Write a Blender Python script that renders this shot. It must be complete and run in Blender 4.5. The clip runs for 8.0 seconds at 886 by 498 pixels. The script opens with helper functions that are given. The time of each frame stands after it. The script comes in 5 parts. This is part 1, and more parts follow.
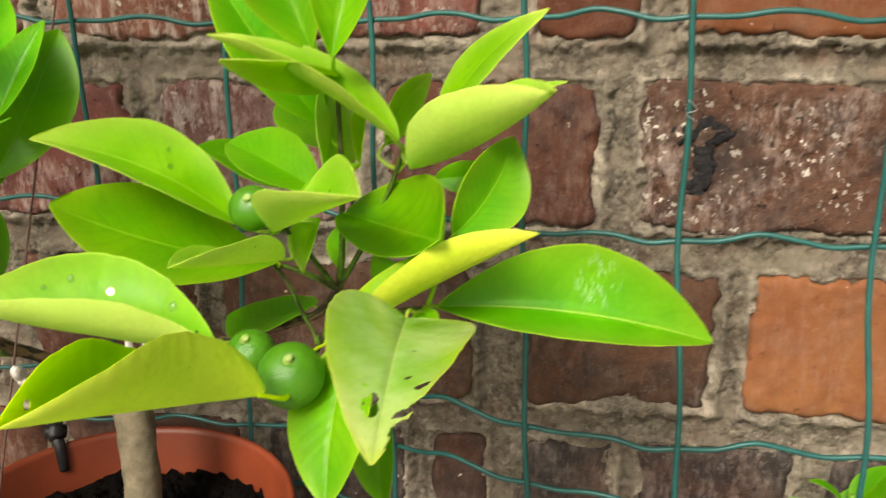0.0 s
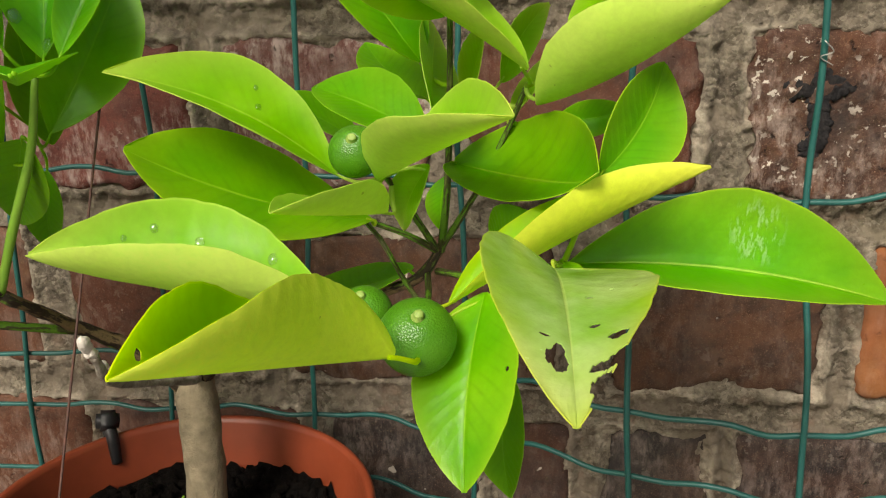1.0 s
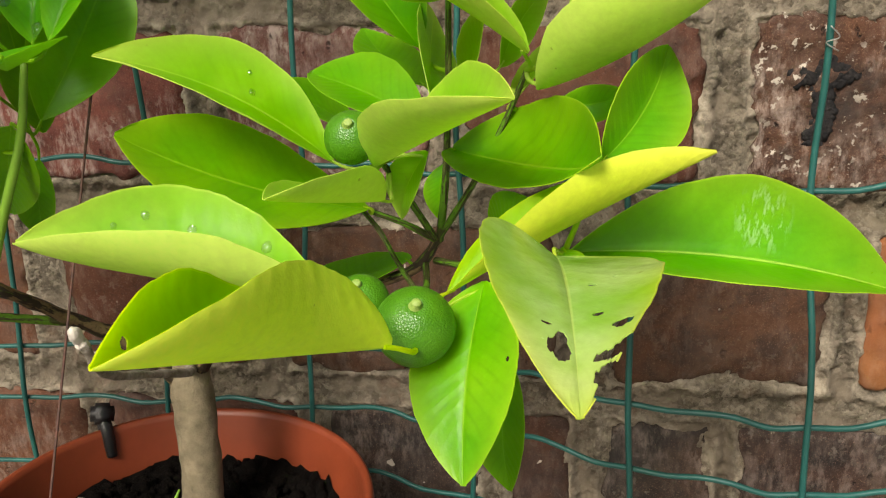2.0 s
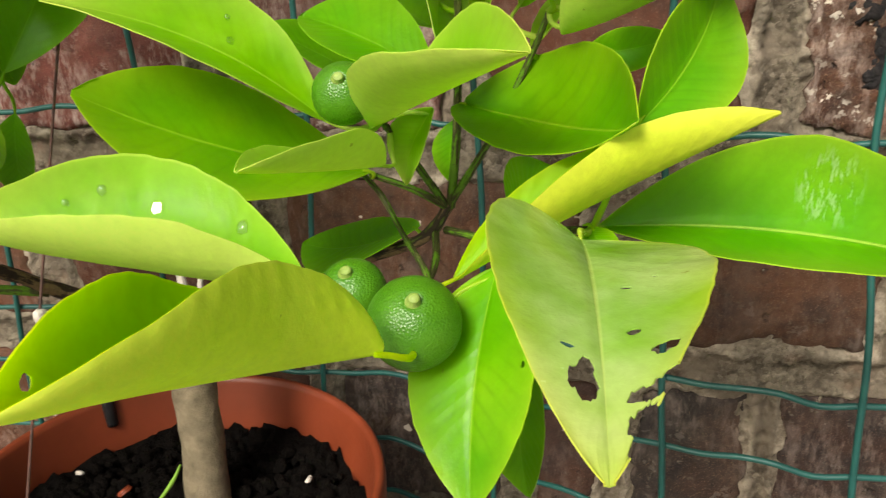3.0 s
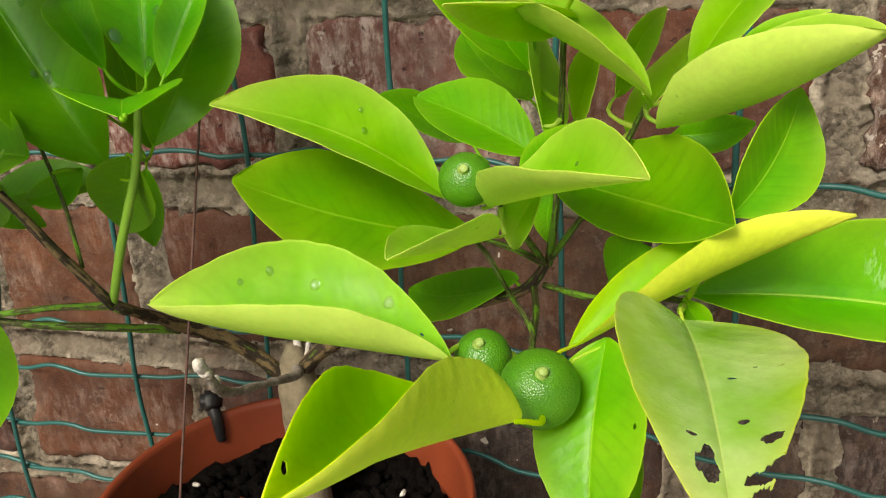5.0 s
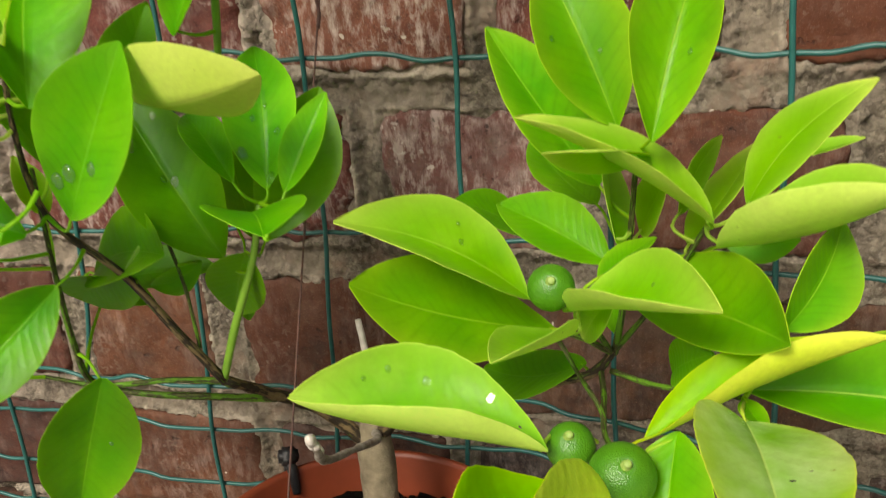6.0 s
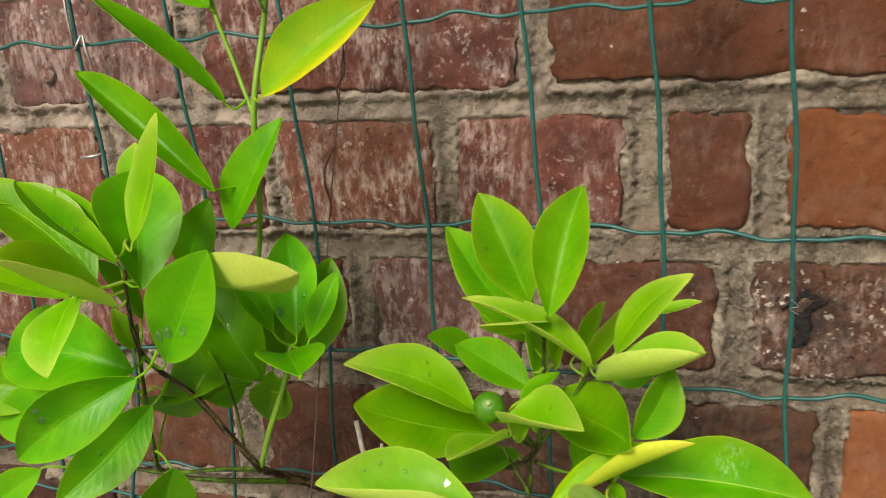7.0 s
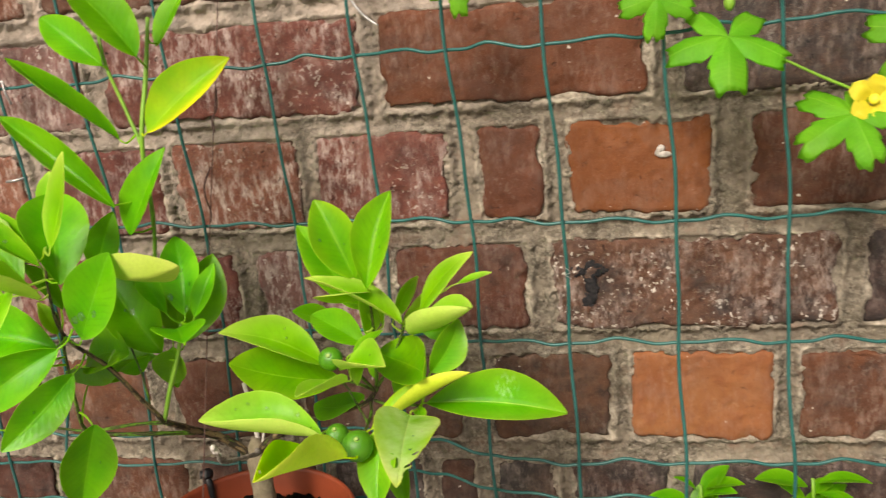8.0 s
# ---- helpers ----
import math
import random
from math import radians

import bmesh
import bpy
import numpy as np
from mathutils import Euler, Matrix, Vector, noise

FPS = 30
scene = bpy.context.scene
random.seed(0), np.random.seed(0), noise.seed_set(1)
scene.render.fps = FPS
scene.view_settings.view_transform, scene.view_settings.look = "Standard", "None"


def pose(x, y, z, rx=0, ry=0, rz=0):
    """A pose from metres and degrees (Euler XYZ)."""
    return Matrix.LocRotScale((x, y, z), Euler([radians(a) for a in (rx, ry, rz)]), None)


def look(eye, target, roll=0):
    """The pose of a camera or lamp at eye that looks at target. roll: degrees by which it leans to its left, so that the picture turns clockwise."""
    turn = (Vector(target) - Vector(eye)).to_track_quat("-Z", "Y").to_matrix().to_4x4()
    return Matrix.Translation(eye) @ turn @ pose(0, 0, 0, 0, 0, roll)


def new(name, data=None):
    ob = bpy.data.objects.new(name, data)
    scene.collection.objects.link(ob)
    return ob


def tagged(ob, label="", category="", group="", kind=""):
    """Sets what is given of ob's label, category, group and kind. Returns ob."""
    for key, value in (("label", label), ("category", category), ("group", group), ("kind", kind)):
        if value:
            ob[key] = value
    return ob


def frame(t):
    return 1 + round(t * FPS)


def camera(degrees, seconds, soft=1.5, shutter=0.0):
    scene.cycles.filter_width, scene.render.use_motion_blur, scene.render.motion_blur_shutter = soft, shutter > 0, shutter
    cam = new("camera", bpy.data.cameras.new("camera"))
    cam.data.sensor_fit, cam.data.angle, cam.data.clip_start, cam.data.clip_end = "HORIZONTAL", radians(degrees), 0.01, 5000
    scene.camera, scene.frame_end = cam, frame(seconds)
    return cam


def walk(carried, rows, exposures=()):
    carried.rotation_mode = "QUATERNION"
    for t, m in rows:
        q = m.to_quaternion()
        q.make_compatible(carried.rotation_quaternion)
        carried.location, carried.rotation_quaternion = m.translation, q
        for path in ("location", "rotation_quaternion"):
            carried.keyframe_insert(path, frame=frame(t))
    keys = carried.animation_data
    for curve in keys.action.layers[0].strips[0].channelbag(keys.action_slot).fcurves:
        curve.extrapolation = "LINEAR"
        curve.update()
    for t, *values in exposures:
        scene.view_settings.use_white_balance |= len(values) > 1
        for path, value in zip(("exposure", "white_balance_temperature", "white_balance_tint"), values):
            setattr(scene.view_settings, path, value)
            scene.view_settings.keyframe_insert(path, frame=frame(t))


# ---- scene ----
cam = camera(55.0, 8.0, soft=1.15, shutter=0.25)
PATH = [
    (0, (0.018, 0.014, 0.64), (-0.264, 1.9, 0.037), -0.8),
    (0.5, (-0.016, 0.034, 0.613), (-0.345, 1.914, 0.015), -1.4),
    (1, (-0.02, 0.039, 0.614), (-0.334, 1.924, 0.024), -1.4),
    (1.5, (-0.017, 0.038, 0.616), (-0.323, 1.923, 0.023), -1.4),
    (1.7, (-0.02, 0.038, 0.614), (-0.329, 1.923, 0.022), -1.4),
    (2.8, (-0.021, 0.076, 0.609), (-0.339, 1.916, -0.108), -1.6),
    (3, (-0.021, 0.078, 0.61), (-0.395, 1.895, -0.136), -2.4),
    (3.5, (-0.025, 0.075, 0.611), (-0.481, 1.867, -0.151), -3.6),
    (4, (-0.029, 0.071, 0.62), (-0.487, 1.861, -0.144), -3.7),
    (4.2, (-0.032, 0.066, 0.628), (-0.488, 1.858, -0.134), -3.6),
    (5.3, (-0.035, 0.048, 0.644), (-0.505, 1.833, -0.127), -3.8),
    (5.5, (-0.037, 0.043, 0.646), (-0.534, 1.831, -0.099), -4.1),
    (5.8, (-0.048, 0.031, 0.661), (-0.53, 1.845, -0.031), -3.4),
    (6, (-0.049, 0.021, 0.68), (-0.55, 1.824, -0.027), -3.6),
    (6.5, (-0.045, -0.033, 0.725), (-0.541, 1.805, 0.113), -3.6),
    (7, (-0.009, -0.094, 0.758), (-0.481, 1.769, 0.203), -3.4),
    (7.5, (0.036, -0.176, 0.783), (-0.403, 1.686, 0.201), -3.4),
    (8, (0.084, -0.214, 0.791), (-0.255, 1.669, 0.21), -5.1),
]
EXPOSURES = [(0.0, 0.18, 7050, 10), (0.6, -0.14, 7050, 10), (1.5, -0.02, 7050, 10), (3.5, 0.04, 7050, 10), (5.5, -0.03, 7050, 10), (6.5, -0.16, 7050, 10), (7.0, -0.26, 7050, 13), (7.5, -0.1, 7050, 13), (8.0, 0.07, 7050, 13)]
walk(cam, [(t, look(eye, target, roll)) for t, eye, target, roll in PATH], EXPOSURES)

# ---- light ----
world = bpy.data.worlds.new("overcast_sky")
world.use_nodes = True
scene.world = world
wn, wl = world.node_tree.nodes, world.node_tree.links
sky = wn.new("ShaderNodeTexSky")
sky.sky_type, sky.sun_disc = "NISHITA", False
SUN_UP, SUN_ROUND = radians(42), radians(198)
sky.sun_elevation, sky.sun_rotation = SUN_UP, SUN_ROUND
sky.air_density, sky.dust_density, sky.ozone_density = 1.0, 6.0, 0.6
wl.new(sky.outputs[0], wn["Background"].inputs[0])
wn["Background"].inputs[1].default_value = 0.095
sun = new("sun", bpy.data.lights.new("sun", "SUN"))
sun.data.energy, sun.data.angle, sun.data.color = 4.1, radians(20), (1.0, 0.98, 0.94)
sun_way = Vector((math.sin(SUN_ROUND) * math.cos(SUN_UP), math.cos(SUN_ROUND) * math.cos(SUN_UP), math.sin(SUN_UP)))
sun.matrix_world = look(sun_way * 5, (0, 0, 0))


# ---- materials ----
def material(name):
    m = bpy.data.materials.new(name)
    m.use_nodes = True
    return m, m.node_tree.nodes, m.node_tree.links, m.node_tree.nodes["Principled BSDF"]


def mixer(nodes, links, fac, a, b, mode="MIX"):
    """A colour mix of a and b (sockets or colours) by fac."""
    n = nodes.new("ShaderNodeMix")
    n.data_type, n.blend_type = "RGBA", mode
    for socket, value in ((n.inputs[0], fac), (n.inputs[6], a), (n.inputs[7], b)):
        if isinstance(value, bpy.types.NodeSocket):
            links.new(value, socket)
        elif isinstance(value, (int, float)):
            socket.default_value = value
        else:
            socket.default_value = (*value, 1)
    return n.outputs[2]


def calc(nodes, links, op, a, b=0.0, c=0.0):
    n = nodes.new("ShaderNodeMath")
    n.operation = op
    for socket, value in zip(n.inputs, (a, b, c)):
        if isinstance(value, bpy.types.NodeSocket):
            links.new(value, socket)
        else:
            socket.default_value = value
    return n.outputs[0]


def grain(nodes, links, scale, detail=4, rough=0.6, vector=None, shift=0.0):
    n = nodes.new("ShaderNodeTexNoise")
    n.inputs["Scale"].default_value, n.inputs["Detail"].default_value, n.inputs["Roughness"].default_value = scale, detail, rough
    if vector is None:
        vector = nodes.new("ShaderNodeTexCoord").outputs["Object"]
    if shift:
        add = nodes.new("ShaderNodeVectorMath")
        links.new(vector, add.inputs[0])
        add.inputs[1].default_value = (shift, shift * 1.7, shift * 0.6)
        vector = add.outputs[0]
    links.new(vector, n.inputs["Vector"])
    return n.outputs["Fac"]


def ramp(nodes, links, fac, stops):
    n = nodes.new("ShaderNodeValToRGB")
    e = n.color_ramp.elements
    while len(e) < len(stops):
        e.new(0.5)
    for el, (at, col) in zip(e, stops):
        el.position, el.color = at, (*(col if isinstance(col, tuple) else (col,) * 3), 1)
    links.new(fac, n.inputs[0])
    return n.outputs[0]


def relief(nodes, links, shader, height, strength, distance):
    b = nodes.new("ShaderNodeBump")
    b.inputs["Strength"].default_value, b.inputs["Distance"].default_value = strength, distance
    links.new(height, b.inputs["Height"])
    links.new(b.outputs[0], shader.inputs["Normal"])


def leaf_material(name, body, blotch, vein, edge, rough, through_share, through_col, tip=0.1, veins=0.3, lopsided=False, gloss=0.3, scuff=()):
    """A citrus leaf's skin. The leaf's own coordinates run along it and across it from margin to margin. veins: how dark the
    sunk side veins are (minus: raised and pale); tip: how far the end yellows; lopsided: one half yellows first."""
    m, n, l, p = material(name)
    uv = n.new("ShaderNodeUVMap").outputs[0]
    xyz = n.new("ShaderNodeSeparateXYZ")
    l.new(uv, xyz.inputs[0])
    along, across = xyz.outputs[0], calc(n, l, "ABSOLUTE", calc(n, l, "SUBTRACT", xyz.outputs[1], 0.5))
    rand = n.new("ShaderNodeObjectInfo").outputs["Random"]
    soft, broad = grain(n, l, 48, 3, 0.5), grain(n, l, 24, 2, 0.5, None, 9.4)
    fine, pores = grain(n, l, 520, 4, 0.6, None, 6.1), grain(n, l, 1500, 2, 0.6, None, 3.7)
    # side veins run forward from the midrib and fade towards the margin
    bent = calc(n, l, "SUBTRACT", along, calc(n, l, "MULTIPLY", calc(n, l, "POWER", across, 0.8), 0.36))
    phase = calc(n, l, "ADD", calc(n, l, "MULTIPLY", bent, 38.0), calc(n, l, "MULTIPLY", soft, 4.0))
    wave = calc(n, l, "ABSOLUTE", calc(n, l, "SINE", phase))
    fade = calc(n, l, "MULTIPLY", ramp(n, l, grain(n, l, 90, 2, 0.5, None, 3.3), [(0.36, 0.1), (0.62, 1.0)]), ramp(n, l, across, [(0.3, 1.0), (0.48, 0.0)]))
    side = calc(n, l, "MULTIPLY", calc(n, l, "POWER", wave, 11.0), fade)
    rib = calc(n, l, "MINIMUM", 1.0, calc(n, l, "MULTIPLY", calc(n, l, "MAXIMUM", calc(n, l, "SUBTRACT", 0.014, across), 0.0), 110.0))
    col = mixer(n, l, ramp(n, l, soft, [(0.36, 0.0), (0.66, 1.0)]), body, blotch)
    pale = calc(n, l, "MULTIPLY", calc(n, l, "POWER", calc(n, l, "MULTIPLY", across, 2.0), 3.0), 0.3)
    if lopsided:
        pale = calc(n, l, "MULTIPLY", pale, calc(n, l, "MULTIPLY", calc(n, l, "GREATER_THAN", xyz.outputs[1], 0.5), 6.0))
    pale = calc(n, l, "ADD", pale, calc(n, l, "MULTIPLY", calc(n, l, "POWER", along, 6.0), tip))
    col = mixer(n, l, calc(n, l, "MINIMUM", calc(n, l, "MULTIPLY", pale, calc(n, l, "MULTIPLY_ADD", broad, 1.6, 0.2)), 0.9), col, edge)
    patches = calc(n, l, "MULTIPLY", ramp(n, l, grain(n, l, 60, 3, 0.55, None, 15.5), [(0.52, 0.0), (0.7, 1.0)]), calc(n, l, "MULTIPLY_ADD", rand, 0.28, 0.05))
    col = mixer(n, l, patches, col, tuple(0.55 * e + 0.45 * c for e, c in zip(edge, blotch)))
    if veins > 0:
        col = mixer(n, l, calc(n, l, "MULTIPLY", side, veins), col, tuple(c * 0.55 for c in body))
    else:
        col = mixer(n, l, calc(n, l, "MULTIPLY", side, -veins), col, vein)
    col = mixer(n, l, calc(n, l, "MULTIPLY", rib, 0.6), col, vein)
    # thin pale rim, and scattered brown specks
    rim = calc(n, l, "MULTIPLY", calc(n, l, "MAXIMUM", calc(n, l, "SUBTRACT", across, 0.487), 0.0), 90.0)
    col = mixer(n, l, calc(n, l, "MINIMUM", rim, 0.38), col, edge)
    specks = ramp(n, l, grain(n, l, 300, 2, 0.5, None, 2.2), [(0.765, 0.0), (0.785, 0.6)])
    col = mixer(n, l, specks, col, (0.16, 0.13, 0.03))
    for place, middle, reach in zip((along, xyz.outputs[1]), scuff[::2], scuff[1::2]):
        band = calc(n, l, "SUBTRACT", 1.0, calc(n, l, "DIVIDE", calc(n, l, "ABSOLUTE", calc(n, l, "SUBTRACT", place, middle)), reach))
        worn = band if place == along else calc(n, l, "MULTIPLY", calc(n, l, "MAXIMUM", worn, 0.0), calc(n, l, "MAXIMUM", band, 0.0))
    if scuff:  # dull whitish scratches where the skin has been rubbed
        drag = n.new("ShaderNodeMapping")
        drag.inputs["Scale"].default_value, drag.inputs["Rotation"].default_value = (46, 7, 1), (0, 0, 0.25)
        l.new(uv, drag.inputs["Vector"])
        col = mixer(n, l, calc(n, l, "MULTIPLY", ramp(n, l, worn, [(0.05, 0.0), (0.35, 0.36)]), ramp(n, l, grain(n, l, 1.0, 4, 0.65, drag.outputs[0]), [(0.5, 0.0), (0.6, 1.0)])), col, (0.55, 0.72, 0.42))
    hsv = n.new("ShaderNodeHueSaturation")
    l.new(col, hsv.inputs["Color"])
    l.new(calc(n, l, "ADD", calc(n, l, "MULTIPLY_ADD", rand, 0.018, 0.4835), calc(n, l, "MULTIPLY", broad, 0.015)), hsv.inputs["Hue"])
    tone = calc(n, l, "MULTIPLY", calc(n, l, "MULTIPLY_ADD", fine, 0.36, 0.82), calc(n, l, "MULTIPLY_ADD", broad, 0.5, 0.75))
    l.new(calc(n, l, "MULTIPLY", tone, calc(n, l, "MULTIPLY_ADD", rand, 0.2, 0.9)), hsv.inputs["Value"])
    l.new(hsv.outputs[0], p.inputs["Base Color"])
    l.new(calc(n, l, "MULTIPLY_ADD", calc(n, l, "ADD", fine, broad), 0.2, rough - 0.2), p.inputs["Roughness"])
    p.inputs["Specular IOR Level"].default_value = gloss
    # the blade swells a little between its veins
    height = calc(n, l, "ADD", calc(n, l, "MULTIPLY", wave, -0.28), calc(n, l, "ADD", calc(n, l, "MULTIPLY", rib, -0.9), calc(n, l, "MULTIPLY_ADD", fine, 0.55, calc(n, l, "MULTIPLY", pores, 0.25))))
    relief(n, l, p, height, 0.35, 0.0006)
    tr = n.new("ShaderNodeBsdfTranslucent")
    l.new(mixer(n, l, 0.22, through_col, hsv.outputs[0]), tr.inputs[0])
    mix = n.new("ShaderNodeMixShader")
    mix.inputs[0].default_value = through_share
    l.new(p.outputs[0], mix.inputs[1])
    l.new(tr.outputs[0], mix.inputs[2])
    l.new(mix.outputs[0], n["Material Output"].inputs[0])
    return m


GREEN_LIGHT, LIME_LIGHT = (0.50, 0.92, 0.015), (0.72, 1.0, 0.06)
LEAF = {
    "lime": (leaf_material("leaf_lime_top", (0.115, 0.39, 0.003), (0.20, 0.50, 0.005), (0.50, 0.72, 0.08), (0.80, 0.84, 0.20), 0.42, 0.54, LIME_LIGHT, 0.7, 0.2),
             leaf_material("leaf_lime_under", (0.66, 0.87, 0.12), (0.76, 0.92, 0.17), (0.74, 0.86, 0.18), (0.86, 0.90, 0.26), 0.6, 0.46, LIME_LIGHT, 0.4, -0.12, False, 0.25)),
    "green": (leaf_material("leaf_green_top", (0.080, 0.33, 0.003), (0.175, 0.46, 0.005), (0.38, 0.64, 0.03), (0.58, 0.72, 0.04), 0.36, 0.44, GREEN_LIGHT, 0.2, 0.3),
              leaf_material("leaf_green_under", (0.26, 0.58, 0.025), (0.34, 0.64, 0.035), (0.44, 0.68, 0.06), (0.50, 0.70, 0.05), 0.6, 0.45, GREEN_LIGHT, 0.2, -0.15, False, 0.25)),
    "fresh": (leaf_material("leaf_fresh_top", (0.070, 0.32, 0.003), (0.150, 0.45, 0.005), (0.28, 0.57, 0.02), (0.40, 0.65, 0.03), 0.34, 0.44, GREEN_LIGHT, 0.12, 0.26),
              leaf_material("leaf_fresh_under", (0.22, 0.54, 0.025), (0.30, 0.60, 0.035), (0.38, 0.64, 0.06), (0.44, 0.66, 0.04), 0.6, 0.45, GREEN_LIGHT, 0.15, -0.15, False, 0.25)),
    "deep": (leaf_material("leaf_deep_top", (0.075, 0.33, 0.003), (0.14, 0.42, 0.005), (0.22, 0.50, 0.03), (0.32, 0.56, 0.03), 0.36, 0.42, GREEN_LIGHT, 0.1, 0.36, False, 0.22),
             leaf_material("leaf_deep_under", (0.14, 0.40, 0.02), (0.19, 0.46, 0.025), (0.28, 0.5, 0.06), (0.34, 0.54, 0.05), 0.6, 0.40, GREEN_LIGHT, 0.1, -0.15, False, 0.25)),
}
# whitish blotch colour stands in for sky sheen on the holed leaf
LEAF["pale"] = (leaf_material("leaf_painted_sheen_top", (0.15, 0.48, 0.02), (0.50, 0.72, 0.30), (0.60, 0.76, 0.22), (0.80, 0.84, 0.08), 0.24, 0.30, LIME_LIGHT, 0.5, 0.12, False, 0.9), LEAF["lime"][1])
LEAF["yellow"] = (leaf_material("leaf_yellow_top", (0.12, 0.43, 0.003), (0.22, 0.54, 0.005), (0.48, 0.70, 0.05), (0.92, 0.82, 0.02), 0.45, 0.62, LIME_LIGHT, 1.2, 0.14),
                  leaf_material("leaf_yellow_under", (0.78, 0.94, 0.05), (0.86, 0.97, 0.07), (0.82, 0.92, 0.10), (0.90, 0.90, 0.14), 0.6, 0.36, LIME_LIGHT, 0.5, -0.08, False, 0.25))
LEAF["scuffed"] = (leaf_material("leaf_scuffed_top", (0.085, 0.35, 0.003), (0.145, 0.43, 0.005), (0.52, 0.74, 0.10), (0.56, 0.72, 0.05), 0.34, 0.34, GREEN_LIGHT, 0.2, 0.12, False, 0.45, (0.56, 0.10, 0.25, 0.24)), LEAF["green"][1])
LEAF["golden"] = (leaf_material("leaf_golden_top", (0.17, 0.42, 0.010), (0.30, 0.48, 0.012), (0.4, 0.58, 0.04), (0.8, 0.66, 0.02), 0.42, 0.40, LIME_LIGHT, 0.25, 0.15, True), LEAF["lime"][1])


def brick_material(name, a, b, c, bloom, pit, soot=0.3, rough_relief=0.8, grit=0.7, flecked=0.42):
    """An old fired brick: cloudy body colours a, b, c, white lime bloom, pits, soot and sandy grit."""
    m, n, l, p = material(name)
    rand = n.new("ShaderNodeObjectInfo").outputs["Random"]
    geo = n.new("ShaderNodeNewGeometry").outputs["Position"]
    big = grain(n, l, 17, 3, 0.55, geo)
    mid = grain(n, l, 70, 6, 0.65, geo)
    fine = grain(n, l, 420, 5, 0.7, geo)
    streak = n.new("ShaderNodeMapping")
    streak.inputs["Scale"].default_value = (210, 210, 75)
    streak.inputs["Rotation"].default_value = (0, 0.12, 0)
    l.new(geo, streak.inputs["Vector"])
    lime = grain(n, l, 1.0, 5, 0.7, streak.outputs[0])
    col = mixer(n, l, ramp(n, l, big, [(0.38, 0.0), (0.6, 1.0)]), a, b)
    col = mixer(n, l, ramp(n, l, mid, [(0.45, 0.0), (0.68, 1.0)]), col, c)
    col = mixer(n, l, calc(n, l, "MULTIPLY", ramp(n, l, fine, [(0.3, 0.8), (0.48, 0.0)]), grit), col, tuple(v * 0.35 for v in c))
    sand = grain(n, l, 1300, 3, 0.7, geo, 4.4)
    col = mixer(n, l, calc(n, l, "MULTIPLY", ramp(n, l, sand, [(0.56, 0.0), (0.72, 0.5)]), grit), col, (0.42, 0.26, 0.18))
    black = calc(n, l, "MULTIPLY", ramp(n, l, grain(n, l, 24, 5, 0.65, geo, 11.3), [(0.5, 0.0), (0.66, 1.0)]), soot)
    col = mixer(n, l, black, col, (0.035, 0.029, 0.027))
    # a thin grey film of weathering over parts of the face
    film = ramp(n, l, grain(n, l, 31, 4, 0.6, geo, 14.2), [(0.5, 0.0), (0.72, 0.22)])
    col = mixer(n, l, film, col, (0.24, 0.15, 0.11))
    white = calc(n, l, "MULTIPLY", ramp(n, l, lime, [(0.45, 0.0), (0.66, 1.0)]), ramp(n, l, grain(n, l, 17, 4, 0.65, geo, 3.1), [(0.4, 0.0), (0.58, 1.0)]))
    col = mixer(n, l, calc(n, l, "MINIMUM", calc(n, l, "MULTIPLY", white, bloom), 0.9), col, (0.48, 0.38, 0.33))
    flecks = ramp(n, l, grain(n, l, 210, 3, 0.6, geo, 7.7), [(0.585, 0.0), (0.63, 1.0)])
    patch = ramp(n, l, grain(n, l, 24, 3, 0.6, geo, 5.7), [(0.47, 0.05), (0.62, 1.0)])
    col = mixer(n, l, calc(n, l, "MINIMUM", calc(n, l, "MULTIPLY", calc(n, l, "MULTIPLY", flecks, patch), flecked * bloom), 0.9), col, (0.66, 0.6, 0.52))
    # stray lime spots and scratches
    spots = ramp(n, l, grain(n, l, 115, 2, 0.5, geo, 21.0), [(0.735, 0.0), (0.76, 0.8)])
    col = mixer(n, l, spots, col, (0.62, 0.54, 0.46))
    holes = ramp(n, l, grain(n, l, 150, 4, 0.6, geo, 1.3), [(0.27, 1.0), (0.34, 0.0)])
    col = mixer(n, l, calc(n, l, "MULTIPLY", holes, pit), col, (0.04, 0.025, 0.02))
    hsv = n.new("ShaderNodeHueSaturation")
    l.new(col, hsv.inputs["Color"])
    l.new(calc(n, l, "MULTIPLY_ADD", rand, 0.32, 0.77), hsv.inputs["Value"])
    l.new(calc(n, l, "MULTIPLY_ADD", rand, 0.02, 0.49), hsv.inputs["Hue"])
    l.new(hsv.outputs[0], p.inputs["Base Color"])
    p.inputs["Roughness"].default_value = 0.82
    p.inputs["Specular IOR Level"].default_value = 0.35
    h = calc(n, l, "ADD", calc(n, l, "MULTIPLY", mid, 1.0), calc(n, l, "ADD", calc(n, l, "MULTIPLY", fine, 0.5 * grit), calc(n, l, "MULTIPLY", holes, -0.9)))
    relief(n, l, p, h, rough_relief, 0.0024)
    return m


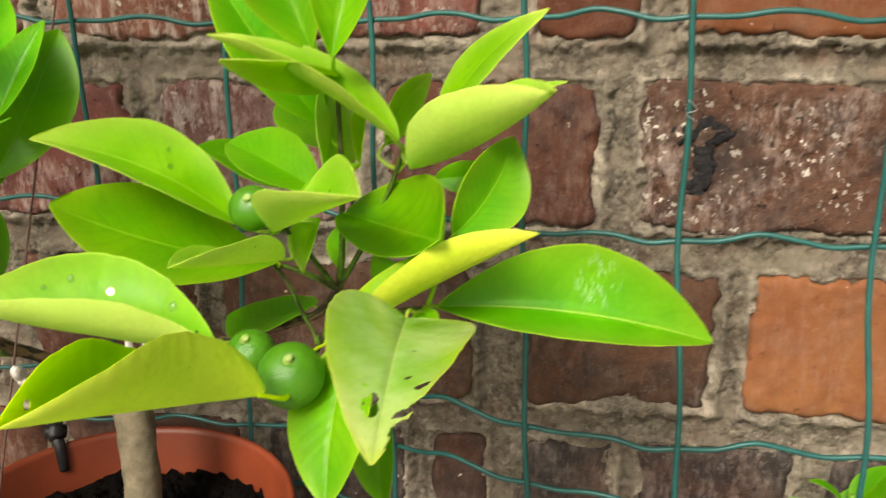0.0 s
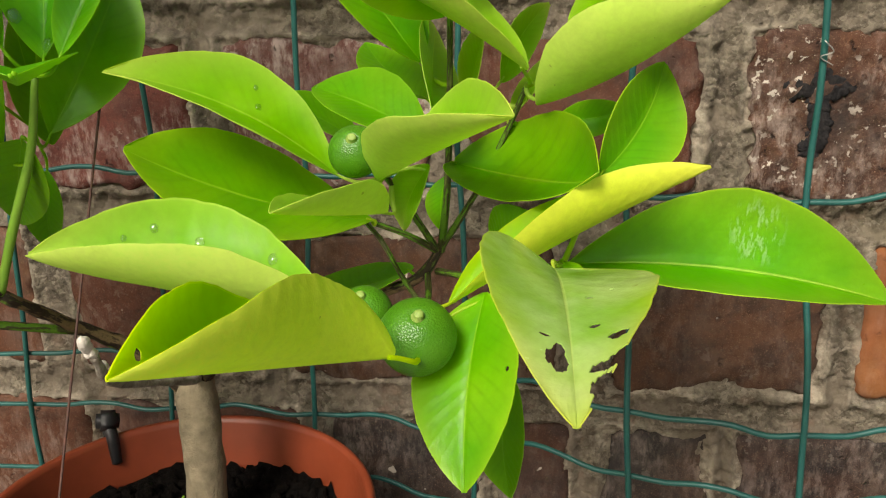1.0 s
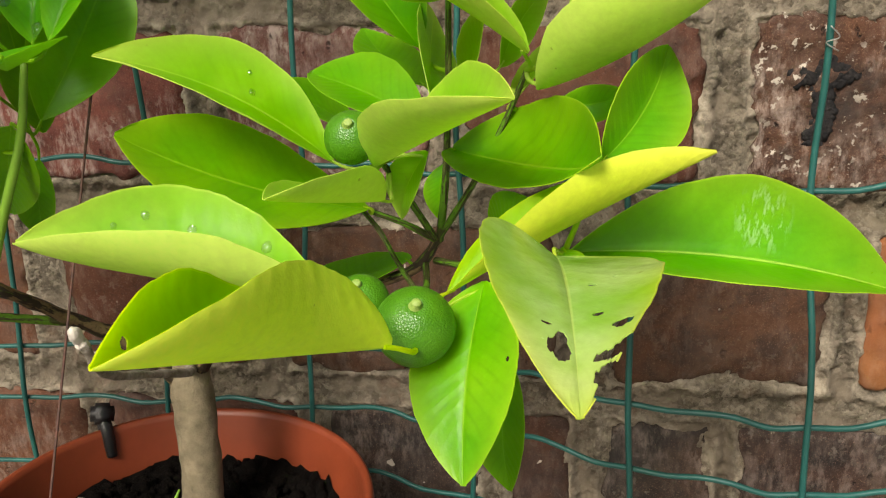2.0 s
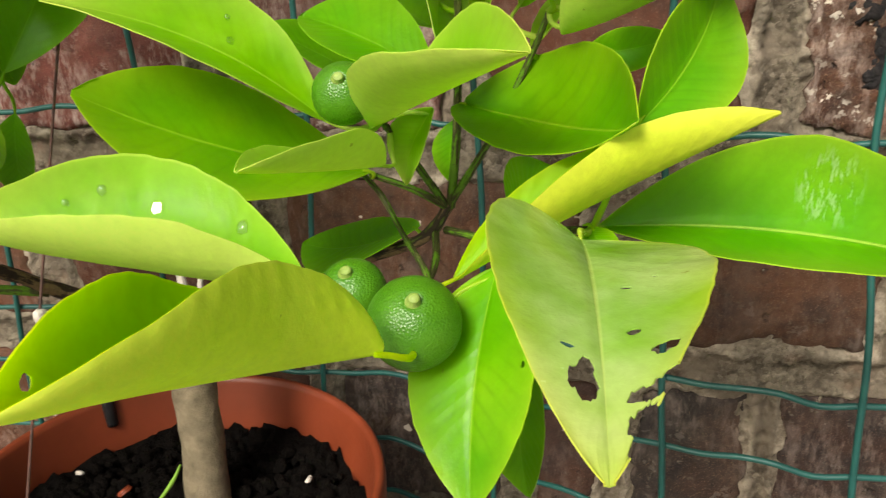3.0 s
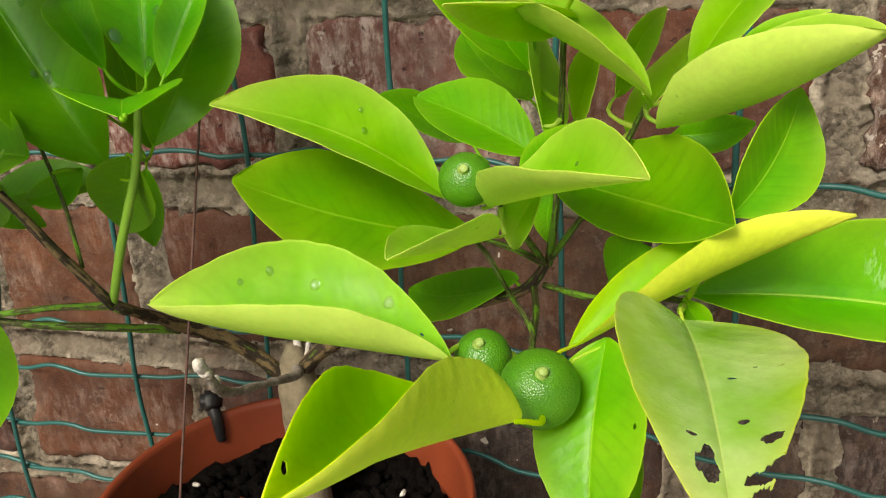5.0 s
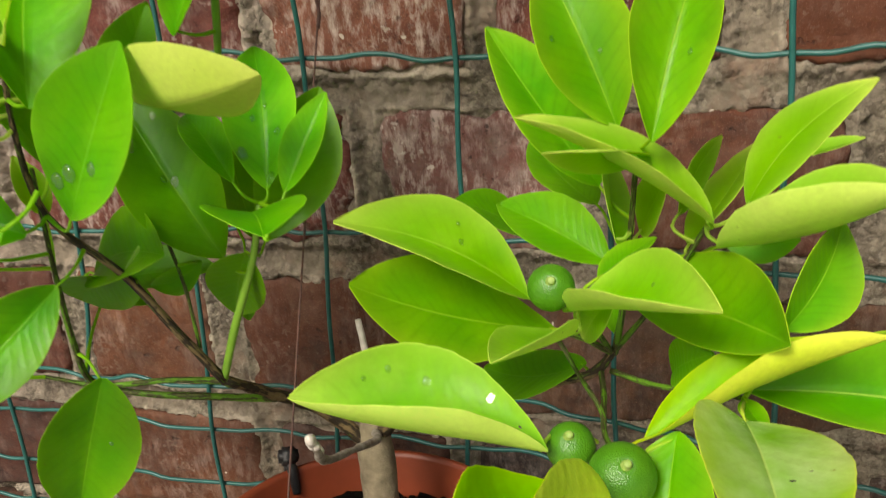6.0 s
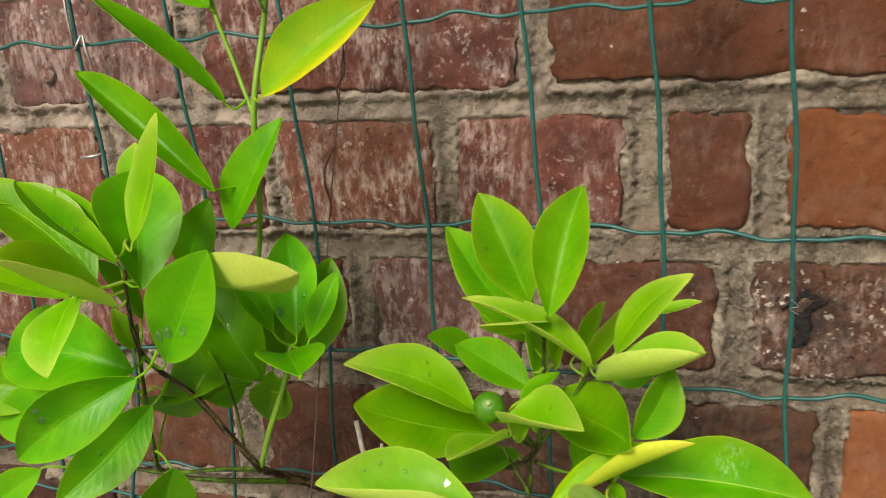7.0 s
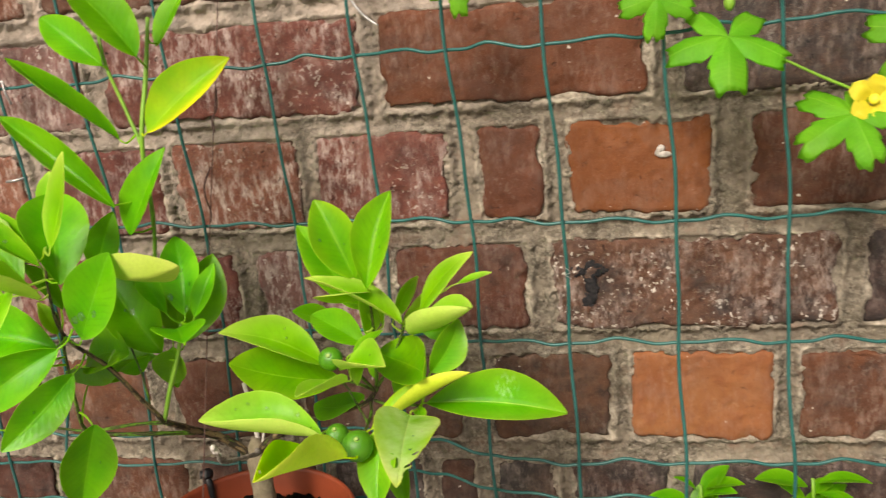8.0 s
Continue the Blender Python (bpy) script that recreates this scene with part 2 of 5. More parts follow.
BRICK = {
    "maroon": brick_material("brick_maroon", (0.145, 0.044, 0.026), (0.184, 0.062, 0.039), (0.097, 0.032, 0.021), 0.9, 0.5, 0.3),
    "limewashed": brick_material("brick_limewashed", (0.158, 0.066, 0.048), (0.194, 0.088, 0.066), (0.229, 0.158, 0.128), 1.5, 0.6, 0.25, 1.0),
    "red": brick_material("brick_red", (0.114, 0.034, 0.015), (0.083, 0.026, 0.014), (0.072, 0.024, 0.013), 0.2, 0.5, 0.45, 0.7, 0.55),
    "rust": brick_material("brick_rust", (0.134, 0.04, 0.014), (0.099, 0.033, 0.014), (0.103, 0.032, 0.012), 0.15, 0.4, 0.3, 0.6, 0.45),
    "orange": brick_material("brick_orange", (0.194, 0.056, 0.014), (0.158, 0.046, 0.013), (0.148, 0.042, 0.012), 0.08, 0.3, 0.12, 0.5, 0.35),
    "peach": brick_material("brick_peach", (0.275, 0.105, 0.035), (0.244, 0.084, 0.028), (0.224, 0.074, 0.025), 0.12, 0.25, 0.06, 0.45, 0.25),
    "brown": brick_material("brick_brown", (0.066, 0.028, 0.017), (0.085, 0.033, 0.018), (0.039, 0.02, 0.015), 0.15, 0.5, 0.5, 0.7, 0.5),
    "sooty": brick_material("brick_sooty", (0.032, 0.025, 0.021), (0.058, 0.03, 0.022), (0.021, 0.018, 0.018), 0.3, 0.6, 0.9),
    "speckled": brick_material("brick_speckled", (0.1, 0.04, 0.023), (0.061, 0.026, 0.017), (0.115, 0.048, 0.027), 0.6, 1.0, 0.85, 1.0, 1.0, 1.5),
}


def mortar_material():
    m, n, l, p = material("old_lime_mortar")
    geo = n.new("ShaderNodeNewGeometry").outputs["Position"]
    big, mid, fine = grain(n, l, 14, 4, 0.6, geo), grain(n, l, 85, 5, 0.7, geo), grain(n, l, 620, 5, 0.8, geo)
    crumbs = n.new("ShaderNodeTexVoronoi")
    crumbs.inputs["Scale"].default_value = 420
    l.new(geo, crumbs.inputs["Vector"])
    lump = crumbs.outputs["Distance"]
    shade = n.new("ShaderNodeSeparateColor")
    l.new(crumbs.outputs["Color"], shade.inputs[0])
    # crumbling sandy stretches between smooth, grey trowelled ones
    crumbly = ramp(n, l, grain(n, l, 26, 4, 0.65, geo, 17.0), [(0.43, 0.25), (0.55, 1.0)])
    col = mixer(n, l, ramp(n, l, big, [(0.35, 0.0), (0.68, 1.0)]), (0.235, 0.192, 0.142), (0.160, 0.131, 0.097))
    col = mixer(n, l, calc(n, l, "MULTIPLY", crumbly, ramp(n, l, mid, [(0.42, 0.0), (0.66, 1.0)])), col, (0.47, 0.40, 0.295))
    col = mixer(n, l, calc(n, l, "MULTIPLY", crumbly, ramp(n, l, shade.outputs[0], [(0.55, 0.0), (1.0, 0.6)])), col, (0.13, 0.105, 0.072))
    col = mixer(n, l, calc(n, l, "MULTIPLY", crumbly, ramp(n, l, shade.outputs[1], [(0.6, 0.0), (1.0, 0.6)])), col, (0.52, 0.45, 0.345))
    col = mixer(n, l, ramp(n, l, mid, [(0.26, 0.7), (0.34, 0.0)]), col, (0.095, 0.077, 0.050))
    col = mixer(n, l, calc(n, l, "MULTIPLY", crumbly, ramp(n, l, fine, [(0.30, 0.9), (0.45, 0.0)])), col, (0.085, 0.068, 0.046))
    col = mixer(n, l, calc(n, l, "MULTIPLY", crumbly, ramp(n, l, fine, [(0.58, 0.0), (0.7, 0.7)])), col, (0.66, 0.58, 0.45))
    dust = ramp(n, l, grain(n, l, 30, 4, 0.65, geo, 8.0), [(0.56, 0.0), (0.72, 0.55)])
    col = mixer(n, l, dust, col, (0.234, 0.105, 0.064))
    moss = ramp(n, l, grain(n, l, 9, 3, 0.6, geo, 5.0), [(0.54, 0.0), (0.75, 0.4)])
    col = mixer(n, l, moss, col, (0.109, 0.101, 0.045))
    # a pale crust along the brick edges, and old limewash on the wall's west end
    edge = n.new("ShaderNodeAttribute")
    edge.attribute_name = "crust"
    flaky = ramp(n, l, grain(n, l, 160, 5, 0.7, geo, 2.9), [(0.38, 0.0), (0.58, 1.0)])
    col = mixer(n, l, calc(n, l, "MULTIPLY", calc(n, l, "MULTIPLY", edge.outputs["Fac"], flaky), 0.85), col, (0.58, 0.50, 0.385))
    xyz = n.new("ShaderNodeSeparateXYZ")
    l.new(geo, xyz.inputs[0])
    west = n.new("ShaderNodeMapRange")
    drift = calc(n, l, "ADD", xyz.outputs[0], calc(n, l, "MULTIPLY", grain(n, l, 11, 4, 0.6, geo, 1.9), 0.35))
    l.new(calc(n, l, "ADD", drift, calc(n, l, "MULTIPLY_ADD", xyz.outputs[2], -1.6, 0.895)), west.inputs["Value"])
    for socket, value in (("From Min", 0.0), ("From Max", -0.26), ("To Min", 0.0), ("To Max", 0.8)):
        west.inputs[socket].default_value = value
    col = mixer(n, l, calc(n, l, "MULTIPLY", west.outputs[0], ramp(n, l, mid, [(0.3, 0.3), (0.6, 1.0)])), col, (0.50, 0.41, 0.335))
    aged = n.new("ShaderNodeHueSaturation")
    aged.inputs["Value"].default_value, aged.inputs["Saturation"].default_value = 0.9, 0.95
    l.new(col, aged.inputs["Color"])
    l.new(aged.outputs[0], p.inputs["Base Color"])
    p.inputs["Roughness"].default_value = 0.95
    p.inputs["Specular IOR Level"].default_value = 0.2
    rubble = calc(n, l, "MULTIPLY", crumbly, calc(n, l, "MULTIPLY_ADD", lump, -1.0, calc(n, l, "MULTIPLY", fine, 1.8)))
    relief(n, l, p, calc(n, l, "ADD", calc(n, l, "MULTIPLY", mid, 0.45), rubble), 1.0, 0.0017)
    return m


def plain_material(name, a, b, scale, rough, bump=0.3, distance=0.001, metal=0.0, spec=0.5):
    m, n, l, p = material(name)
    big, fine = grain(n, l, scale, 4, 0.6), grain(n, l, scale * 9, 3, 0.6)
    col = mixer(n, l, ramp(n, l, big, [(0.35, 0.0), (0.68, 1.0)]), a, b)
    l.new(col, p.inputs["Base Color"])
    l.new(calc(n, l, "MULTIPLY_ADD", fine, 0.2, rough - 0.1), p.inputs["Roughness"])
    p.inputs["Metallic"].default_value, p.inputs["Specular IOR Level"].default_value = metal, spec
    relief(n, l, p, calc(n, l, "ADD", big, calc(n, l, "MULTIPLY", fine, 0.5)), bump, distance)
    return m


MORTAR = mortar_material()
WIRE = plain_material("green_pvc_wire", (0.010, 0.085, 0.076), (0.016, 0.115, 0.10), 120, 0.42, 0.2, 0.0006)
GREY_WIRE = plain_material("galvanised_wire", (0.35, 0.34, 0.32), (0.5, 0.5, 0.48), 400, 0.45, 0.2, 0.0003, 0.8)
THREAD = plain_material("rusty_thread", (0.05, 0.025, 0.02), (0.12, 0.05, 0.035), 300, 0.7)
POT = plain_material("terracotta_plastic", (0.235, 0.045, 0.016), (0.185, 0.035, 0.012), 35, 0.46, 0.15, 0.0006)
SOIL = plain_material("dark_compost", (0.0035, 0.0028, 0.0025), (0.009, 0.007, 0.0055), 180, 0.95, 1.0, 0.005, 0.0, 0.08)
BLACK = plain_material("black_plastic", (0.012, 0.013, 0.014), (0.02, 0.02, 0.022), 200, 0.4)
TAR = plain_material("old_black_tar", (0.018, 0.018, 0.02), (0.04, 0.036, 0.036), 300, 0.8, 0.8, 0.002, 0.0, 0.2)
TRUNK = plain_material("grey_tan_bark", (0.27, 0.225, 0.145), (0.145, 0.118, 0.072), 140, 0.85, 0.6, 0.0022)
NUB = plain_material("pale_green_nub", (0.3, 0.42, 0.1), (0.2, 0.32, 0.05), 300, 0.5)
SHOOT = plain_material("fresh_shoot", (0.2, 0.4, 0.03), (0.16, 0.33, 0.03), 90, 0.5, 0.2, 0.0006)
DEAD = plain_material("bleached_dead_wood", (0.72, 0.68, 0.62), (0.52, 0.47, 0.41), 160, 0.85, 0.6, 0.002)
LIME = plain_material("dried_lime", (0.50, 0.46, 0.41), (0.34, 0.30, 0.26), 260, 0.9, 0.7, 0.001)
PAVING = plain_material("grey_paving", (0.24, 0.225, 0.20), (0.18, 0.17, 0.15), 6, 0.9, 0.5, 0.003)
VINE = leaf_material("vine_leaf", (0.14, 0.44, 0.02), (0.22, 0.52, 0.03), (0.36, 0.62, 0.08), (0.26, 0.56, 0.04), 0.5, 0.32, GREEN_LIGHT, 0.1, -0.2, False, 0.3)
PETAL = plain_material("yellow_petal", (0.88, 0.80, 0.05), (0.86, 0.74, 0.04), 120, 0.6, 0.5, 0.001)


def twig_material(name, skin, bark, ridge, share):
    """Green skin split lengthwise by strips of brown bark; share: how much of it is bark."""
    m, n, l, p = material(name)
    uv = n.new("ShaderNodeUVMap")
    uv.uv_map = "stem"
    stretch = n.new("ShaderNodeMapping")
    stretch.inputs["Scale"].default_value = (55, 6, 1)
    l.new(uv.outputs[0], stretch.inputs["Vector"])
    strips = grain(n, l, 1.0, 4, 0.6, stretch.outputs[0])
    knots, fine = grain(n, l, 130, 3, 0.6), grain(n, l, 900, 3, 0.6)
    split = calc(n, l, "MULTIPLY_ADD", knots, 0.6, calc(n, l, "SUBTRACT", strips, 0.3))
    col = mixer(n, l, ramp(n, l, split, [(0.52 - share * 0.22, 0.0), (0.58 - share * 0.22, 1.0)]), skin, bark)
    col = mixer(n, l, ramp(n, l, split, [(0.62 - share * 0.14, 0.0), (0.68 - share * 0.14, 0.7)]), col, ridge)
    col = mixer(n, l, ramp(n, l, fine, [(0.3, 0.5), (0.5, 0.0)]), col, bark)
    l.new(col, p.inputs["Base Color"])
    p.inputs["Roughness"].default_value, p.inputs["Specular IOR Level"].default_value = 0.62, 0.35
    relief(n, l, p, calc(n, l, "ADD", split, calc(n, l, "MULTIPLY", fine, 0.3)), 0.7, 0.0014)
    return m


TWIG = twig_material("green_twig", (0.105, 0.25, 0.012), (0.05, 0.055, 0.014), (0.17, 0.20, 0.05), 0.35)
BROWN_TWIG = twig_material("brown_ridged_twig", (0.10, 0.17, 0.018), (0.030, 0.021, 0.012), (0.25, 0.18, 0.08), 0.95)
LICHEN = plain_material("grey_lichen_bark", (0.40, 0.36, 0.30), (0.15, 0.12, 0.085), 260, 0.9, 0.8, 0.002)


def fruit_material():
    m, n, l, p = material("unripe_citrus_rind")
    geo = n.new("ShaderNodeTexCoord").outputs["Object"]
    cells = n.new("ShaderNodeTexVoronoi")
    cells.inputs["Scale"].default_value = 1900
    l.new(geo, cells.inputs["Vector"])
    big = grain(n, l, 90, 3, 0.5, geo)
    col = mixer(n, l, ramp(n, l, big, [(0.35, 0.0), (0.7, 1.0)]), (0.048, 0.185, 0.007), (0.080, 0.25, 0.010))
    col = mixer(n, l, ramp(n, l, cells.outputs["Distance"], [(0.0, 0.5), (0.35, 0.0)]), col, (0.035, 0.15, 0.008))
    l.new(col, p.inputs["Base Color"])
    p.inputs["Roughness"].default_value = 0.33
    relief(n, l, p, calc(n, l, "ADD", cells.outputs["Distance"], grain(n, l, 300, 2, 0.5, geo)), 0.32, 0.0005)
    return m


RIND = fruit_material()


def water_material():
    """Clear drops so thin that light goes straight through, with a mirror gloss on their skin."""
    m, n, l, p = material("clear_water")
    clear, shine, mix, edge = n.new("ShaderNodeBsdfTransparent"), n.new("ShaderNodeBsdfGlossy"), n.new("ShaderNodeMixShader"), n.new("ShaderNodeLayerWeight")
    clear.inputs[0].default_value, shine.inputs["Roughness"].default_value, edge.inputs["Blend"].default_value = (0.92, 0.95, 0.88, 1), 0.03, 0.3
    l.new(calc(n, l, "MULTIPLY_ADD", calc(n, l, "POWER", edge.outputs["Facing"], 1.5), 0.8, 0.06), mix.inputs[0])
    l.new(clear.outputs[0], mix.inputs[1])
    l.new(shine.outputs[0], mix.inputs[2])
    l.new(mix.outputs[0], n["Material Output"].inputs[0])
    return m


WATER = water_material()


# ---- building helpers ----
def part(name, bm, mats, parent=None, label="", smooth=True):
    """Links a bmesh as one mesh object, under a thing or a part if one is given."""
    me = bpy.data.meshes.new(name)
    bm.to_mesh(me)
    bm.free()
    for m in mats if isinstance(mats, (list, tuple)) else [mats]:
        me.materials.append(m)
    if smooth:
        me.polygons.foreach_set("use_smooth", [True] * len(me.polygons))
    ob = new(name, me)
    ob.parent = parent
    if label:
        ob["label"] = label
    return ob


def thing(name, at, label, category, group="", kind=""):
    ob = new(name)
    ob.location = at
    ob.empty_display_size = 0.02
    tagged(ob, label, category, group, kind)
    bpy.context.view_layer.update()
    return ob


def hang_under(ob, parent):
    """Makes ob a child of parent and leaves it where it stands."""
    ob.parent = parent
    ob.matrix_parent_inverse = Matrix.Translation(-parent_place(parent))
    return ob


def parent_place(ob):
    place = Vector(ob.location)
    while ob.parent:
        place = place + ob.matrix_parent_inverse.translation
        ob = ob.parent
        place = place + Vector(ob.location)
    return place


def glide(points, steps):
    """A smooth line through the points."""
    p = [Vector(q) for q in points]
    p = [2 * p[0] - p[1]] + p + [2 * p[-1] - p[-2]]
    out = []
    for i in range(1, len(p) - 2):
        for k in range(steps):
            t = k / steps
            a, b, c, d = p[i - 1], p[i], p[i + 1], p[i + 2]
            out.append(0.5 * (2 * b + (c - a) * t + (2 * a - 5 * b + 4 * c - d) * t * t + (3 * b - a - 3 * c + d) * t ** 3))
    return out + [p[-2]]


def tube(bm, points, radii, sides=8, rough=0.0, steps=5, seed=0.0, marked=False):
    """A round stem along the points; radii go from first to last. marked: with coordinates along and round it."""
    line = glide(points, steps) if steps > 1 else [Vector(q) for q in points]
    rings, n = [], len(line)
    across = None
    for i, c in enumerate(line):
        way = (line[min(i + 1, n - 1)] - line[max(i - 1, 0)]).normalized()
        if across is None:
            across = way.orthogonal().normalized()
        across = (across - way * across.dot(way)).normalized()
        up = way.cross(across)
        f = i / (n - 1) * (len(radii) - 1)
        k = min(int(f), len(radii) - 2)
        r = radii[k] + (radii[k + 1] - radii[k]) * (f - k)
        ring = []
        for s in range(sides):
            a = 2 * math.pi * s / sides
            d = across * math.cos(a) + up * math.sin(a)
            rr = r * (1 + rough * noise.noise((c + d * r * 1.5) * 160 + Vector((seed, 0, 0))))
            ring.append(bm.verts.new(c + d * rr))
        rings.append(ring)
    way_along = bm.loops.layers.uv.new("stem") if marked else None
    reach = 0.0
    for i, (a, b) in enumerate(zip(rings, rings[1:])):
        step = (line[i + 1] - line[i]).length
        for s in range(sides):
            f = bm.faces.new((a[s], a[(s + 1) % sides], b[(s + 1) % sides], b[s]))
            if marked:
                for lp, place in zip(f.loops, ((reach, s), (reach, s + 1), (reach + step, s + 1), (reach + step, s))):
                    lp[way_along].uv = (place[0], place[1] / sides)
        reach += step
    bm.faces.new(rings[0][::-1])
    bm.faces.new(rings[-1])
    return line


def smoothstep(a, b, x):
    t = min(max((x - a) / (b - a), 0), 1)
    return t * t * (3 - 2 * t)


# ---- ground ----
GROUND = 0.25
bm = bmesh.new()
bmesh.ops.create_grid(bm, x_segments=8, y_segments=8, size=400)
ground = part("ground", bm, PAVING)
ground.location = (0, 0, GROUND)
tagged(ground, "plain grey stone paving of the yard below the wall", "paving", kind="structure")

# ---- wall: a mortar core with single bricks set into it ----
FACE = 0.44
wall = thing("wall_north", (0, FACE, GROUND), "old red brick wall with crumbling lime mortar joints", "brick wall", kind="structure")


# courses: height of the bed below, height of the top, and bricks as (left end, right end, kind)
COURSES = [
    (0.796, 0.868, [(-0.56, -0.36, "maroon"), (-0.345, -0.14, "red"), (-0.125, -0.02, "maroon"), (-0.005, 0.205, "rust"), (0.22, 0.43, "brown")]),
    (0.703, 0.779, [(-0.60, -0.478, "limewashed"), (-0.462, -0.322, "limewashed"), (-0.303, -0.084, "maroon"), (-0.070, 0.134, "rust"), (0.156, 0.37, "sooty")]),
    (0.611, 0.687, [(-0.61, -0.391, "maroon"), (-0.374, -0.268, "maroon"), (-0.256, -0.146, "maroon"), (-0.132, -0.023, "maroon"), (0.0, 0.051, "rust"), (0.071, 0.178, "orange"), (0.205, 0.42, "red")]),
    (0.516, 0.592, [(-0.56, -0.448, "maroon"), (-0.432, -0.334, "maroon"), (-0.318, -0.214, "maroon"), (-0.197, -0.09, "limewashed"), (-0.076, 0.035, "red"), (0.053, 0.274, "speckled"), (0.291, 0.5, "sooty")]),
    # brick from -0.172 is brown, partly as painted shade behind the plant
    (0.414, 0.495, [(-0.54, -0.424, "red"), (-0.409, -0.318, "red"), (-0.294, -0.188, "red"), (-0.172, -0.03, "brown"), (-0.003, 0.1, "brown"), (0.114, 0.228, "peach"), (0.247, 0.46, "red")]),
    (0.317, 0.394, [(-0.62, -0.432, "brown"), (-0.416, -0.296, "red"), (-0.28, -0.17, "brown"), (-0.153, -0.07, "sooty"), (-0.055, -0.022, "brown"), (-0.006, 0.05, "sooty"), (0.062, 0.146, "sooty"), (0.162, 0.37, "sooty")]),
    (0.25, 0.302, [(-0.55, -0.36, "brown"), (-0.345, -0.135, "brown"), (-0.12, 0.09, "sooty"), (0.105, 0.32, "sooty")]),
]


def to_brick(x, z):
    """How far a point of the wall's face lies outside the nearest brick (inside: minus)."""
    best = np.full(x.shape, 1.0)
    for low, top, bricks in COURSES:
        for x0, x1, _ in bricks:
            dx, dz = np.abs(x - (x0 + x1) / 2) - (x1 - x0) / 2, np.abs(z - (low + top) / 2) - (top - low) / 2
            out = np.hypot(np.maximum(dx, 0), np.maximum(dz, 0)) + np.minimum(np.maximum(dx, dz), 0)
            best = np.minimum(best, out)
    return best


def joint_relief(x, z, gap):
    """Depth of the mortar behind the brick faces: hollow joints, ragged lips, smears over the brick edges."""
    q = Vector((x * 55, z * 62, 2.0))
    coarse, mid, fine = noise.noise(q), noise.noise(q * 3.3), noise.noise(q * 9.0)
    rough = 0.0017 * coarse + 0.0012 * mid + 0.0010 * fine
    if gap < -0.009:
        return 0.02
    smear = 0.0066 * (1.2 * coarse + 0.8 * mid + 0.25 * fine) - 0.0002
    if gap < 0:
        cover = smoothstep(-0.0012, 0.0016, gap + smear)
        return (-0.0005 + 0.6 * rough) * cover + (0.0030 + 0.3 * min(-gap, 0.006)) * (1 - cover)
    hollow = (0.0044 + 0.0045 * noise.noise(Vector((x * 14, z * 14, 6)))) * smoothstep(0.0008, 0.0065, gap + 0.003 * mid + 0.002 * fine)
    ledge = 0.00025 * noise.noise(Vector((x * 25, z * 520, 9.0)))
    return 0.0004 + hollow + rough * smoothstep(0, 0.003, gap) + ledge


def mortar_sheet(x0, x1, z0, z1, step):
    nx, nz = round((x1 - x0) / step), round((z1 - z0) / step)
    xs, zs = np.meshgrid(np.linspace(x0, x1, nx + 1), np.linspace(z0, z1, nz + 1))
    gaps = to_brick(xs, zs)
    verts = [(x, FACE + joint_relief(x, z, gap), z) for x, z, gap in zip(xs.ravel().tolist(), zs.ravel().tolist(), gaps.ravel().tolist())]
    faces = []
    for j in range(nz):
        for i in range(nx):
            a = j * (nx + 1) + i
            if gaps[j, i] > -0.011:
                faces.append((a, a + 1, a + nx + 2, a + nx + 1))
    me = bpy.data.meshes.new("mortar")
    me.from_pydata(verts, [], faces)
    me.materials.append(MORTAR)
    me.polygons.foreach_set("use_smooth", [True] * len(me.polygons))
    # pale lime crust along the brick edges, broken here and there
    crust = me.attributes.new("crust", "FLOAT", "POINT")
    flat_x, flat_z, flat_gap = xs.ravel(), zs.ravel(), gaps.ravel()
    values = np.zeros(len(verts), dtype=np.float32)
    for k in np.nonzero((flat_gap > -0.012) & (flat_gap < 0.009))[0].tolist():
        x, z, gap = float(flat_x[k]), float(flat_z[k]), float(flat_gap[k])
        wide = 0.0028 + 0.0032 * noise.noise(Vector((x * 60, z * 60, 4))) + 0.0016 * noise.noise(Vector((x * 260, z * 260, 7)))
        values[k] = smoothstep(wide, wide * 0.4 - 0.0004, gap) * smoothstep(-0.25, 0.3, noise.noise(Vector((x * 24, z * 24, 8))) + 0.1)
    crust.data.foreach_set("value", values)
    ob = new("mortar", me)
    return hang_under(ob, wall)


mortar_sheet(-0.50, 0.38, GROUND, 0.86, 0.0015)["label"] = "sandy grey lime mortar"
bm = bmesh.new()
bmesh.ops.create_cube(bm, size=1, matrix=Matrix.LocRotScale((0, FACE + 0.16, 1.03), None, (3.24, 0.28, 1.56)))
core = part("core", bm, MORTAR, smooth=False)
hang_under(core, wall)


